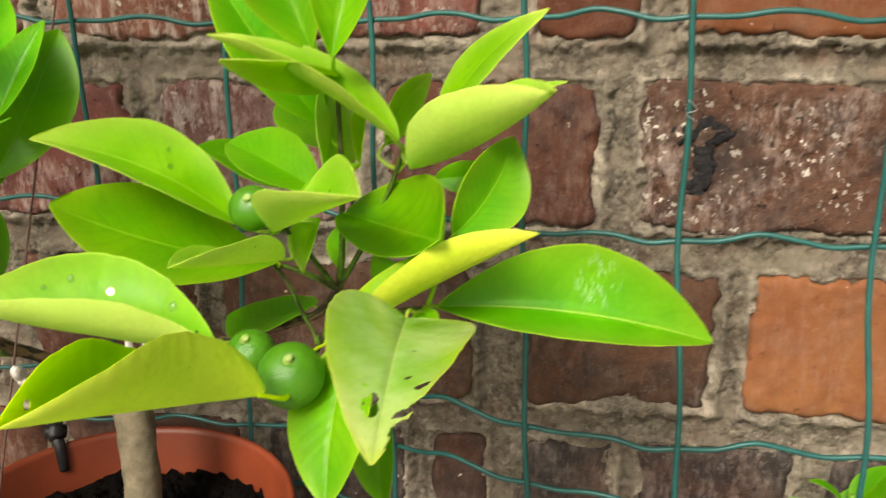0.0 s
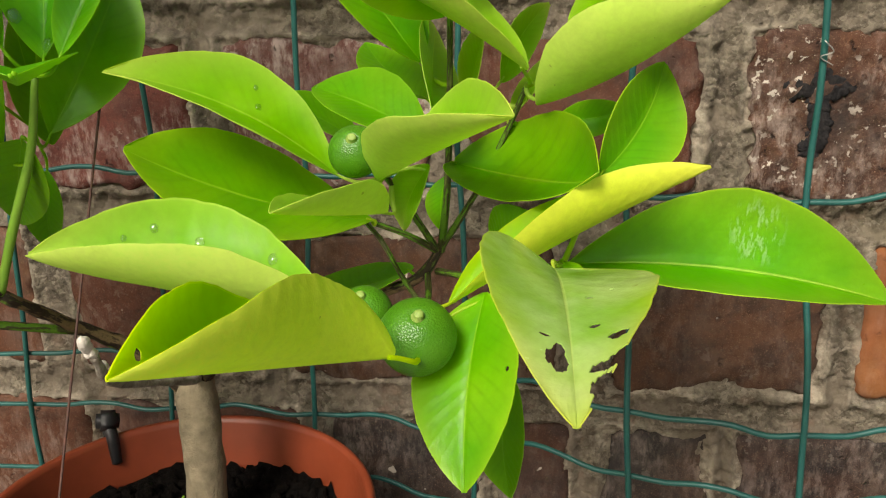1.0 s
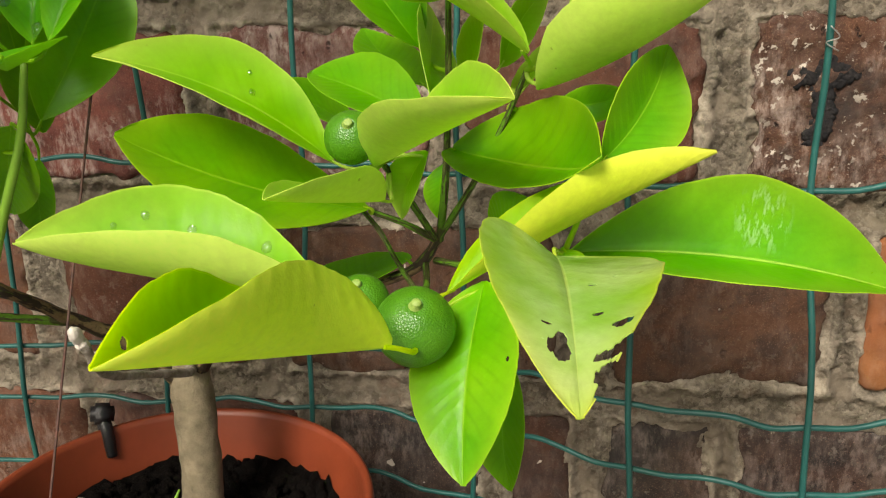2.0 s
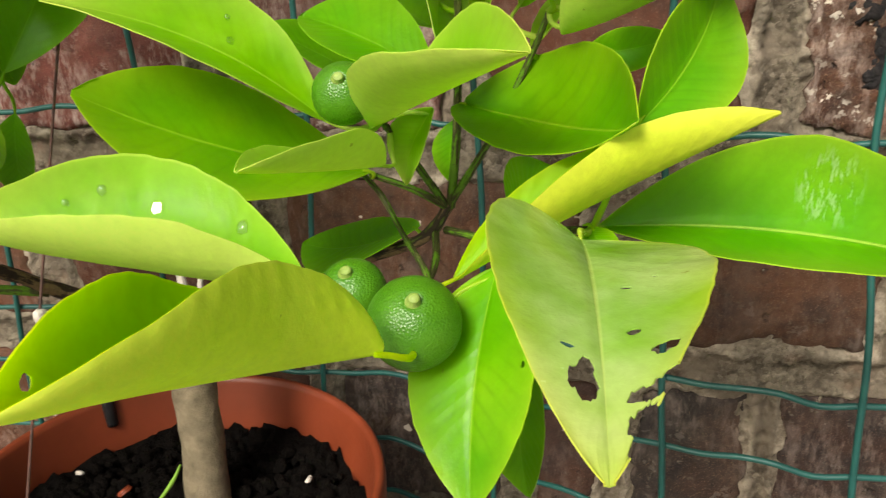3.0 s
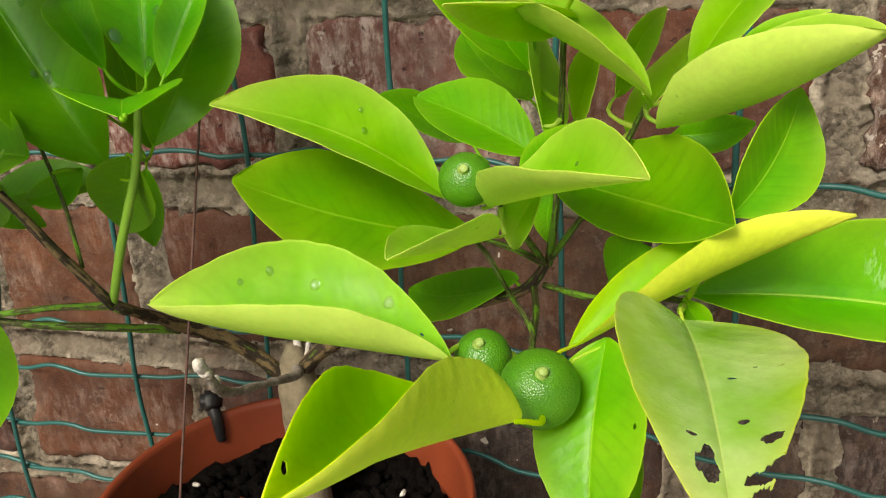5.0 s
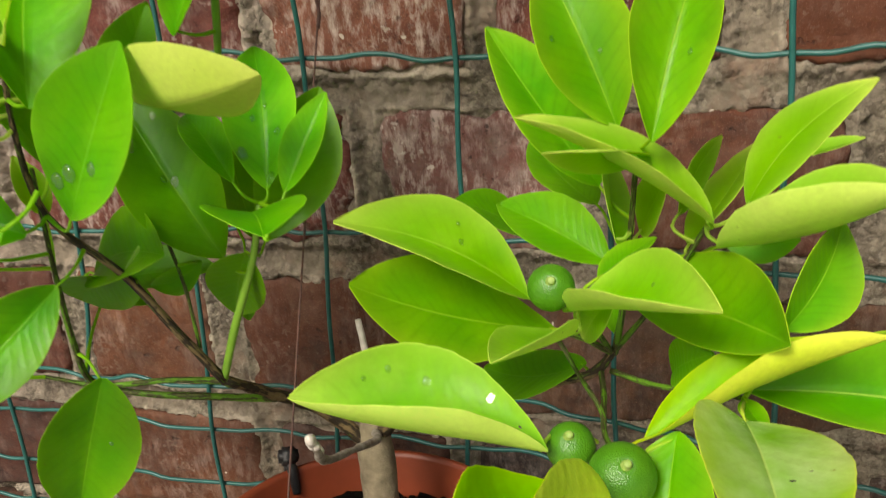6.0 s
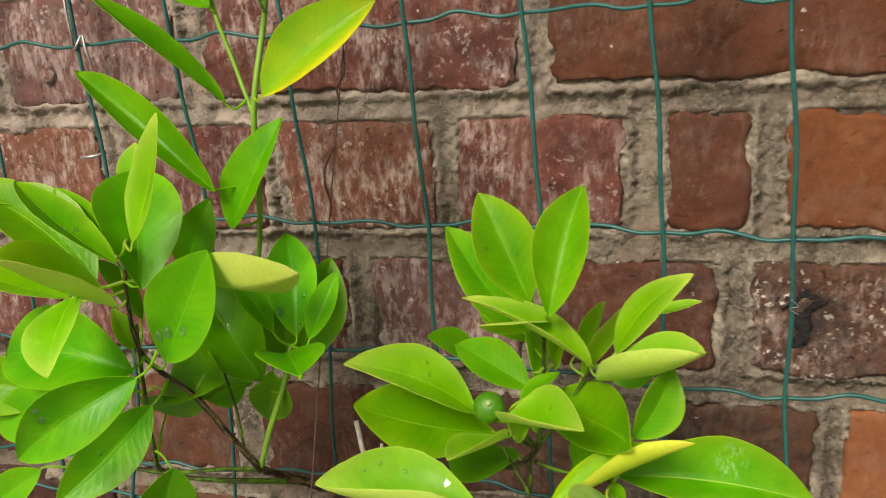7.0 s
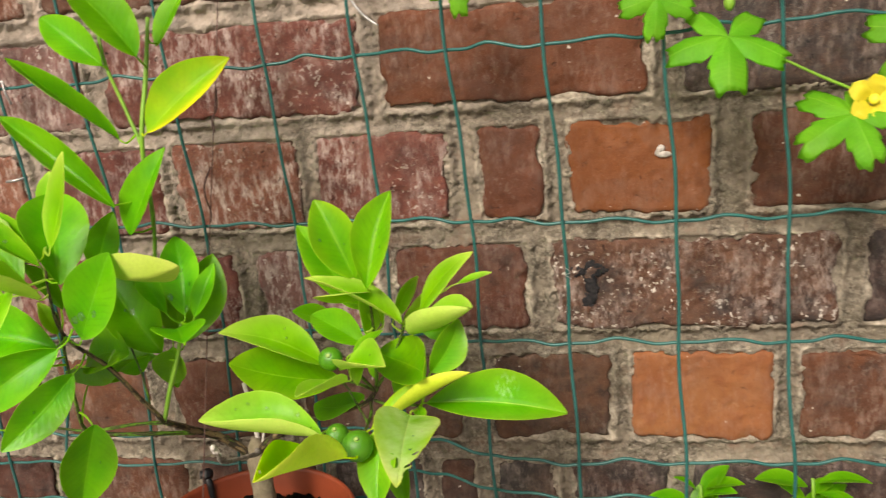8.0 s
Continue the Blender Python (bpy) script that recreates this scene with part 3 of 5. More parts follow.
def brick_piece(x0, x1, z0, z1, kind, seed, fine=True, wear=1.0):
    """One brick with worn, uneven edges and a slightly hollow or bulging face."""
    w, h = x1 - x0, z1 - z0
    nx, nz = (max(int(w / 0.0026), 6), max(int(h / 0.0026), 6)) if fine else (3, 2)
    bm = bmesh.new()
    off = Vector((seed * 7.3, seed * 3.1, seed * 1.7))
    grid = []
    for j in range(nz + 1):
        row = []
        for i in range(nx + 1):
            u, v = i / nx, j / nz
            x, z = (u - 0.5) * w, (v - 0.5) * h
            q = Vector((x * 60, 0, z * 60)) + off
            edge = min(u * w, (1 - u) * w, v * h, (1 - v) * h)
            corner = math.hypot(max(abs(x) - w / 2 + 0.012, 0), max(abs(z) - h / 2 + 0.012, 0))
            pull = 0.0085 * noise.noise(q * 0.5) + 0.0055 * noise.noise(q * 1.7) + 0.0022 * noise.noise(q * 5) if fine else 0
            k = math.exp(-edge / 0.006)
            x -= math.copysign(1, x) * k * (pull + 0.0012) * wear * (abs(u - 0.5) * 2) ** 4
            z -= math.copysign(1, z) * k * (pull + 0.0008) * wear * (abs(v - 0.5) * 2) ** 4
            if fine:
                cx, cz = max(abs(x) - w / 2 + 0.010, 0), max(abs(z) - h / 2 + 0.010, 0)
                far, reach = math.hypot(cx, cz), 0.0100 + 0.005 * noise.noise(q * 0.45 + Vector((9, 2, 5)))
                if far > reach:
                    x, z = math.copysign(w / 2 - 0.010 + cx * reach / far, x) if cx else x, math.copysign(h / 2 - 0.010 + cz * reach / far, z) if cz else z
            y = 0.0016 * wear * math.exp(-edge / 0.0022) + 0.35 * max(corner - 0.0095, 0)
            if fine:
                y += wear * (0.0014 * noise.noise(q * 0.5) + 0.0009 * noise.noise(q * 2) + 0.0005 * noise.noise(q * 6)) + 0.0016 * smoothstep(0.42, 0.6, noise.noise(q * 2.6))
                if kind == "speckled":
                    y += 0.0022 * noise.noise(q * 3.2) + 0.0016 * noise.noise(q * 7)
                chip = noise.noise(q * 0.33 + Vector((4, 4, 4)))
                y += 0.006 * smoothstep(0.35, 0.55, chip) * math.exp(-edge / 0.012)
            row.append(bm.verts.new((x, y, z)))
        grid.append(row)
    for j in range(nz):
        for i in range(nx):
            bm.faces.new((grid[j][i], grid[j][i + 1], grid[j + 1][i + 1], grid[j + 1][i]))
    rim = grid[0][:] + [r[-1] for r in grid[1:]] + grid[-1][-2::-1] + [r[0] for r in grid[-2:0:-1]]
    back = [bm.verts.new((v.co.x * 0.99, 0.03, v.co.z * 0.98)) for v in rim]
    for i in range(len(rim)):
        k = (i + 1) % len(rim)
        bm.faces.new((rim[k], rim[i], back[i], back[k]))
    ob = part("brick", bm, BRICK[kind])
    tilt = noise.noise(off * 1.3)
    ob.matrix_basis = pose((x0 + x1) / 2, FACE + 0.0012 * tilt, (z0 + z1) / 2, 0.5 * tilt, 0.8 * noise.noise(off * 0.7), 0.6 * noise.noise(off * 2.1))
    return hang_under(ob, wall)


seed = 0
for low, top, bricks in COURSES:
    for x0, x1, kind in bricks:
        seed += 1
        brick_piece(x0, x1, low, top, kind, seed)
# the wall goes on past these to both sides and above
dice = random.Random(5)
kinds = ["maroon", "red", "brown", "maroon", "red", "orange", "sooty"]
far_meshes = {}


def far_brick(x, z, length, height):
    kind = dice.choice(kinds)
    key = (kind, length)
    if key not in far_meshes:
        first = brick_piece(x, x + length, z, z + height, kind, 50 + len(far_meshes), fine=False)
        far_meshes[key] = first
        return
    twin = far_meshes[key].copy()
    scene.collection.objects.link(twin)
    twin.matrix_basis = pose(x + length / 2, FACE, z + height / 2)


for n_row, (low, top, bricks) in enumerate(COURSES):
    for length, sign, edge in ((0.21, -1, bricks[0][0] - 0.015), (0.21, 1, bricks[-1][1] + 0.015)):
        for k in range(4):
            x = edge + k * 0.225 if sign > 0 else edge - length - k * 0.225
            far_brick(x, low, length, 0.074)
for n_row in range(10):
    z = 0.886 + n_row * 0.0925
    for k in range(13):
        far_brick(-1.45 + k * 0.225 + (0.11 if n_row % 2 else 0), z, 0.21, 0.074)

# ---- welded wire fence in front of the wall ----
fence = thing("wire_fence", (0, 0.41, GROUND), "green plastic-coated welded wire mesh fixed before the brick wall", "wire fence")
UPRIGHTS = [-0.75, -0.675, -0.60, -0.527, -0.452, -0.373, -0.302, -0.2235, -0.146, -0.073, -0.001, 0.067, 0.145, 0.22, 0.297, 0.372, 0.447, 0.522]
LEVELS = [0.27, 0.30, 0.333, 0.367, 0.4055, 0.437, 0.530, 0.6235, 0.7485, 0.87, 0.97, 1.07, 1.17]


def mesh_depth(x, z):
    """The fence bellies away from the wall towards its right."""
    b = smoothstep(-0.13, 0.07, x)
    return 0.417 - 0.038 * b - 0.02 * b * smoothstep(0.55, 0.43, z) + 0.003 * math.sin(x * 21 + z * 13)


def upright_sway(x, z):
    """Sideways bend of an upright: all lean left above, and spread apart towards the ground."""
    low = smoothstep(0.56, 0.38, z)
    bend = -0.010 * smoothstep(0.6, 0.8, z) + (0.005 if x > -0.1 else -0.007) * low
    return bend - 0.026 * smoothstep(0.52, 0.33, z) if x == -0.373 else bend


for i, x in enumerate(UPRIGHTS):
    bm = bmesh.new()
    pts = []
    for k in range(40):
        z = 0.27 + k * 0.9 / 39
        pts.append((x + upright_sway(x, z) + 0.0008 * math.sin(z * 60 + i), mesh_depth(x, z) - 0.0026, z))
    tube(bm, pts, [0.00135, 0.00135], 8, 0, 2)
    hang_under(part("upright_wire", bm, WIRE), fence)
for i, z in enumerate(LEVELS):
    bm = bmesh.new()
    pts = []
    for k in range(len(UPRIGHTS) - 1):
        a, b = UPRIGHTS[k], UPRIGHTS[k + 1]
        for f, dz in ((0.0, 0.0), (0.22, 0.0002), (0.42, 0.0028 + 0.0012 * math.sin(k * 3.1 + i)), (0.6, 0.0018), (0.8, -0.0012)):
            x = a + (b - a) * f
            climb = 0.016 * min(max(x + 0.09, -0.3), 0.3) if z > 0.7 or z < 0.45 else 0.0
            zz = z + dz + climb + 0.0012 * math.sin(x * 17 + i * 1.9)
            pts.append((x + upright_sway(UPRIGHTS[k], zz), mesh_depth(x, zz), zz))
    tube(bm, pts, [0.00125, 0.00125], 8, 0, 3)
    hang_under(part("cross_wire", bm, WIRE), fence)


# ---- pot ----
POT_AT = Vector((-0.180, 0.318, GROUND))
RIM_Z, RIM_R = 0.412, 0.082
pot = thing("plant_pot", POT_AT, "round terracotta-coloured plastic pot with a rolled rim, filled with dark compost", "plant pot")
SEG = 96


def turned(name, profile, closed):
    """A part of the pot, turned round its axis."""
    bm = bmesh.new()
    rings = []
    for r, z in profile:
        rings.append([bm.verts.new((r * math.cos(2 * math.pi * s / SEG), r * math.sin(2 * math.pi * s / SEG), z - GROUND)) for s in range(SEG)] if r else [bm.verts.new((0, 0, z - GROUND))])
    for a, b in zip(rings, rings[1:] + (rings[:1] if closed else [])):
        for s in range(SEG):
            k = (s + 1) % SEG
            if len(a) == 1 and len(b) == 1:
                continue
            if len(a) == 1:
                bm.faces.new((a[0], b[k], b[s]))
            elif len(b) == 1:
                bm.faces.new((a[s], a[k], b[0]))
            else:
                bm.faces.new((a[s], a[k], b[k], b[s]))
    bmesh.ops.recalc_face_normals(bm, faces=bm.faces)
    return part(name, bm, POT, pot)


turned("shell", [(0.0, 0.25), (0.052, 0.25), (0.057, 0.252), (0.0745, 0.378), (0.0755, 0.3838), (0.0735, 0.3838), (0.070, 0.352), (0.0, 0.352)], False)
turned("rim", [(0.0757, 0.384), (0.0795, 0.385), (0.0812, 0.389), (RIM_R, 0.406), (0.0816, 0.4105), (0.0805, RIM_Z), (0.0785, 0.4115), (0.0775, 0.409), (0.0745, 0.388), (0.0735, 0.384)], True)

# compost, with crumbs
bm = bmesh.new()
NR, NS = 44, 160
grid = []
for i in range(NR + 1):
    r = 0.0742 * i / NR
    ring = []
    for s in range(NS):
        a = 2 * math.pi * s / NS
        x, y = r * math.cos(a), r * math.sin(a)
        q = Vector((x * 90, y * 90, 1))
        z = 0.1325 + 0.005 * noise.noise(q * 0.5) + 0.008 * abs(noise.noise(q * 1.5)) + 0.004 * noise.noise(q * 4) + 0.004 * (r / 0.0742) ** 4
        ring.append(bm.verts.new((x, y, z)))
    grid.append(ring)
for a, b in zip(grid, grid[1:]):
    for s in range(NS):
        k = (s + 1) % NS
        bm.faces.new((a[s], a[k], b[k], b[s]))
dice = random.Random(11)
for k in range(900):
    r, a = 0.071 * math.sqrt(dice.random()), dice.random() * 6.283
    size = dice.uniform(0.0010, 0.0046)
    m = Matrix.LocRotScale((r * math.cos(a), r * math.sin(a), 0.1355 + dice.uniform(0, 0.003)), Euler((dice.random() * 6, dice.random() * 6, 0)), (size, size * dice.uniform(0.5, 1), size * dice.uniform(0.5, 1)))
    bmesh.ops.create_icosphere(bm, subdivisions=1, radius=1, matrix=m)
soil = part("compost", bm, SOIL)
soil.location = POT_AT
tagged(soil, "dark crumbly potting compost inside the pot", "soil", kind="stuff")


# ---- citrus tree ----
tree = thing("citrus_tree", (-0.180, 0.330, 0.385), "young citrus tree with lime green leaves and small unripe fruits, potted", "citrus tree")
FORK = (-0.178, 0.344, 0.450)
STEMS = []


def stem(name, points, radii, mat, sides=9, rough=0.12, label=""):
    bm = bmesh.new()
    line = tube(bm, points, radii, sides, rough, 6, marked=True)
    STEMS.extend(line)
    return hang_under(part(name, bm, mat, label=label), tree)


stem("trunk", [(-0.177, 0.337, 0.372), (-0.1765, 0.338, 0.39), (-0.1765, 0.341, 0.42), FORK, (-0.1785, 0.346, 0.462), (-0.179, 0.347, 0.470)], [0.0098, 0.0090, 0.0084, 0.0088, 0.0072, 0.0035], TRUNK, 14, 0.15, "grey-tan woody trunk")
stem("branch", [(-0.180, 0.344, 0.452), (-0.198, 0.336, 0.474), (-0.212, 0.318, 0.492), (-0.218, 0.289, 0.515)], [0.0038, 0.0032, 0.0027, 0.0023], BROWN_TWIG, 10, 0.3, "brown ridged branch")
stem("branch", [(-0.180, 0.345, 0.455), (-0.155, 0.338, 0.478), (-0.115, 0.322, 0.500), (-0.076, 0.308, 0.518), (-0.065, 0.305, 0.531)], [0.0040, 0.0030, 0.0023, 0.0019, 0.0017], BROWN_TWIG, 10, 0.3, "brown ridged branch")
stem("twig", [(-0.218, 0.289, 0.515), (-0.230, 0.281, 0.540), (-0.242, 0.273, 0.566), (-0.262, 0.264, 0.592), (-0.262, 0.258, 0.625), (-0.256, 0.255, 0.655)], [0.0020, 0.0017, 0.0014, 0.0011, 0.0009], BROWN_TWIG)
stem("twig", [(-0.218, 0.289, 0.515), (-0.211, 0.292, 0.538), (-0.200, 0.293, 0.565), (-0.192, 0.290, 0.590)], [0.0016, 0.0017, 0.0015, 0.0011], SHOOT)
stem("twig", [(-0.218, 0.290, 0.514), (-0.245, 0.292, 0.511), (-0.277, 0.290, 0.507), (-0.300, 0.285, 0.512)], [0.0015, 0.0013, 0.0012, 0.0008], TWIG)
stem("twig", [(-0.212, 0.318, 0.490), (-0.236, 0.304, 0.497), (-0.262, 0.296, 0.501), (-0.281, 0.290, 0.508), (-0.274, 0.276, 0.534), (-0.268, 0.268, 0.570), (-0.262, 0.262, 0.610)], [0.0018, 0.0017, 0.0015, 0.0014, 0.0013, 0.0010, 0.0008], TWIG)
stem("twig", [(-0.242, 0.273, 0.566), (-0.238, 0.306, 0.588), (-0.228, 0.330, 0.615), (-0.219, 0.328, 0.655), (-0.209, 0.314, 0.709), (-0.203, 0.324, 0.752), (-0.199, 0.334, 0.79)], [0.0013, 0.0014, 0.0015, 0.0016, 0.0016, 0.0013], SHOOT)
stem("twig", [(-0.209, 0.314, 0.707), (-0.220, 0.320, 0.735), (-0.229, 0.322, 0.765), (-0.234, 0.33, 0.80)], [0.0013, 0.0012, 0.0012, 0.0011], SHOOT)
stem("twig", [(-0.225, 0.287, 0.53), (-0.229, 0.29, 0.555), (-0.236, 0.292, 0.58)], [0.0008, 0.0007, 0.0007], TWIG)
stem("twig", [(-0.065, 0.305, 0.530), (-0.062, 0.302, 0.552), (-0.060, 0.298, 0.580), (-0.058, 0.290, 0.612)], [0.0014, 0.0012, 0.0010, 0.0009], TWIG)
stem("twig", [(-0.065, 0.305, 0.531), (-0.052, 0.299, 0.552), (-0.042, 0.294, 0.572), (-0.036, 0.288, 0.586)], [0.0012, 0.0010, 0.0009, 0.0008], TWIG)
stem("twig", [(-0.066, 0.305, 0.530), (-0.076, 0.303, 0.536), (-0.086, 0.299, 0.541)], [0.0013, 0.0011, 0.0009], TWIG)
stem("twig", [(-0.066, 0.305, 0.530), (-0.074, 0.294, 0.549), (-0.078, 0.284, 0.560)], [0.0012, 0.0011, 0.0009], TWIG)
stem("twig", [(-0.089, 0.300, 0.541), (-0.084, 0.301, 0.534), (-0.077, 0.294, 0.526), (-0.069, 0.285, 0.519), (-0.0665, 0.279, 0.5165)], [0.0007, 0.0009, 0.0008, 0.0009, 0.0009], TWIG)
stem("twig", [(-0.070, 0.306, 0.522), (-0.068, 0.295, 0.517), (-0.066, 0.270, 0.518), (-0.060, 0.245, 0.526), (-0.056, 0.232, 0.530)], [0.0012, 0.0011, 0.0010, 0.0010, 0.0009], TWIG)
stem("twig", [(-0.066, 0.302, 0.524), (-0.048, 0.288, 0.527), (-0.032, 0.272, 0.536), (-0.024, 0.258, 0.542)], [0.0012, 0.0011, 0.0010, 0.0009], TWIG)
stem("dead_twig", [(-0.176, 0.341, 0.461), (-0.1715, 0.330, 0.465), (-0.1725, 0.300, 0.4785), (-0.173, 0.280, 0.4880), (-0.171, 0.270, 0.4965), (-0.169, 0.263, 0.506)], [0.0024, 0.0018, 0.0016, 0.0017, 0.0018, 0.0016], LICHEN, 10, 0.5, "bleached stub with a pale tip")

SURFACE = {}
UPPER = [stem_point.copy() for stem_point in STEMS]


def nearest_stem(p):
    return min(UPPER, key=lambda q: (q - p).length)


def outline(u, belly, full):
    """Half width of a leaf at the share u of its length; full: under 0.75 its foot is broad and rounded."""
    if not 0 < u < 1:
        return 0.0
    return max(math.sin(math.pi * u ** belly), 0.0) ** (full if u ** belly < 0.5 else 0.75)


def leaf(colour, base, tip, roll, width, arch, sway, fold_l, fold_r, twist, belly, holes=(), fine=1, label="", owner=None, stalk=(), full=0.75, curl=0.8):
    """A leaf from base to tip. roll: turn about its length; width and arch: shares of the length; fold: how far each half
    bends up from the midrib, in degrees; curl: how much of that bend lies near the margin; twist: from base to tip; belly: under 1 the widest place lies nearer the tip."""
    base, tip = Vector(base), Vector(tip)
    a = tip - base
    ln = a.length
    a.normalize()
    s0 = a.cross(Vector((0, 0, 1)))
    s0 = s0.normalized() if s0.length > 0.05 else Vector((1, 0, 0))
    n0 = s0.cross(a)
    nu, nv = 26 * fine, 6 * fine
    wave = Vector((base.x * 300, base.z * 300, tip.x * 200))

    def frame_at(deg):
        c, s = math.cos(radians(deg)), math.sin(radians(deg))
        return s0 * c + n0 * s, n0 * c - s0 * s

    sm, nm = frame_at(roll)
    rows, coords = [], []
    for i in range(nu + 1):
        u = i / nu
        s, n = frame_at(roll + twist * (u - 0.5))
        b = 4 * u * (1 - u)
        mid = base + (tip - base) * u + (nm * arch + sm * sway) * b * ln
        h = width * ln / 2 * outline(min(max(u, 0.004), 0.996), belly, full) * (1 + 0.016 * noise.noise(wave + Vector((u * 14, 0, 0))) + 0.004 * math.sin(u * 95 + wave.y))
        h = max(h, 0.0007)
        row, cs = [], []
        for j in range(-nv, nv + 1):
            v = abs(j) / nv
            fold = radians(fold_l if j < 0 else fold_r)
            x = z = 0.0
            for k in range(8):
                th = fold * (1 - curl / 2 + curl * v * (k + 0.5) / 8)
                x += math.cos(th) * v / 8
                z += math.sin(th) * v / 8
            ripple = 0.013 * ln * v ** 2 * noise.noise(wave + Vector((u * 5, j * 0.25 / fine, 3))) + 0.0012 * ln * v * math.sin(u * 40 + wave.x)
            groove = -0.006 * ln * math.exp(-(v / 0.08) ** 2)
            row.append(mid + s * (math.copysign(x, j) * h if j else 0) + n * (z * h + (ripple + groove) * b ** 0.5))
            cs.append((u, 0.5 + 0.5 * j / nv))
        rows.append(row)
        coords.append(cs)
    bm = bmesh.new()
    uvs = bm.loops.layers.uv.new("leaf")
    cols = 2 * nv + 1
    thick = 0.00013
    top, low = [], []
    for i in range(nu + 1):
        tr, lr = [], []
        for j in range(cols):
            du = rows[min(i + 1, nu)][j] - rows[max(i - 1, 0)][j]
            dv = rows[i][min(j + 1, cols - 1)] - rows[i][max(j - 1, 0)]
            n = dv.cross(du)
            n = n.normalized() if n.length > 1e-12 else nm
            tr.append(bm.verts.new(rows[i][j] + n * thick))
            lr.append(bm.verts.new(rows[i][j] - n * thick))
        top.append(tr)
        low.append(lr)

    def eaten(u, v):
        """Under 0 inside a hole that insects have eaten."""
        return min(((u - hu) / ru) ** 2 + ((v - hv) / rv) ** 2 - 1 - 0.55 * noise.noise(Vector((u * 60, v * 18, hu * 9))) for hu, hv, ru, rv in holes)

    cut = [[bool(holes) and eaten((i + 0.5) / nu, (j + 0.5 - nv) / nv) < 0 for j in range(cols - 1)] for i in range(nu)]

    def between(grid, i, j):
        i, j = min(max(i, 0), nu - 0.001), min(max(j, 0), cols - 1.001)
        a, b = int(i), int(j)
        f, g = i - a, j - b
        return (grid[a][b].co * (1 - f) + grid[a + 1][b].co * f) * (1 - g) + (grid[a][b + 1].co * (1 - f) + grid[a + 1][b + 1].co * f) * g

    # draw the stepped border of each hole onto its smooth line
    moved = []
    for i in range(1, nu if holes else 0):
        for j in range(1, cols - 1):
            round_about = [cut[i - 1][j - 1], cut[i][j - 1], cut[i - 1][j], cut[i][j]]
            if any(round_about) and not all(round_about):
                gi, gj = float(i), float(j)
                for _ in range(4):
                    f0 = eaten(gi / nu, (gj - nv) / nv)
                    di, dj = (eaten((gi + 0.3) / nu, (gj - nv) / nv) - f0) / 0.3, (eaten(gi / nu, (gj + 0.3 - nv) / nv) - f0) / 0.3
                    k = f0 / max(di * di + dj * dj, 1e-9)
                    gi, gj = gi - k * di, gj - k * dj
                gi, gj = min(max(gi, i - 0.85), i + 0.85), min(max(gj, j - 0.85), j + 0.85)
                moved += [(top[i][j], between(top, gi, gj)), (low[i][j], between(low, gi, gj))]
    for vert, place in moved:
        vert.co = place

    def face(vs, cs, mat):
        try:
            f = bm.faces.new(vs)
        except ValueError:
            return
        f.material_index, f.smooth = mat % 2, mat < 2
        for lp, c in zip(f.loops, cs):
            lp[uvs].uv = c

    for i in range(nu):
        for j in range(cols - 1):
            if cut[i][j]:
                continue
            cs = [coords[i][j], coords[i][j + 1], coords[i + 1][j + 1], coords[i + 1][j]]
            face((top[i][j], top[i][j + 1], top[i + 1][j + 1], top[i + 1][j]), cs, 0)
            face((low[i + 1][j], low[i + 1][j + 1], low[i][j + 1], low[i][j]), cs[::-1], 1)
            for (i1, j1, i2, j2), (ni, nj) in (((i, j, i + 1, j), (i, j - 1)), ((i + 1, j + 1, i, j + 1), (i, j + 1)), ((i, j + 1, i, j), (i - 1, j)), ((i + 1, j, i + 1, j + 1), (i + 1, j))):
                if not (0 <= ni < nu and 0 <= nj < cols - 1) or cut[ni][nj]:
                    face((top[i1][j1], low[i1][j1], low[i2][j2], top[i2][j2]), [coords[i1][j1], coords[i1][j1], coords[i2][j2], coords[i2][j2]], 2)
    # leaf stalk
    if owner is None:
        q = nearest_stem(base)
        gap = (q - base).length
        start = q if gap < 0.05 else base - a * 0.012 + (q - base).normalized() * 0.01
        bend = base - a * min(gap, 0.012) * 0.4
        if stalk:
            tube(bm, [Vector(q) for q in stalk] + [base + a * 0.002], [0.0008, 0.0007, 0.0006], 6, 0.1, 4)
        elif (base - start).normalized().dot(a) < 0.35:
            tube(bm, [start, (start * 0.55 + base * 0.45) - a * 0.001, base + a * 0.002], [0.0009, 0.0007, 0.0005], 6, 0.1, 3)
        else:
            tube(bm, [start, (start + bend) / 2 + Vector((0, 0, -0.001)), bend, base + a * 0.002], [0.0009, 0.0007, 0.0006, 0.0004], 6, 0.1, 3)
    for f in bm.faces[-60:]:
        f.smooth = f.smooth or len(f.verts) == 4 and owner is None and f.calc_area() < 4e-6
    for e in bm.edges:
        e.smooth = len({f.smooth for f in e.link_faces}) == 1
    loose = [v for v in bm.verts if not v.link_faces]
    bmesh.ops.delete(bm, geom=loose, context="VERTS")
    ob = hang_under(part("leaf", bm, LEAF[colour], label=label, smooth=False), owner or tree)
    SURFACE[ob] = (rows, nm)
    return ob



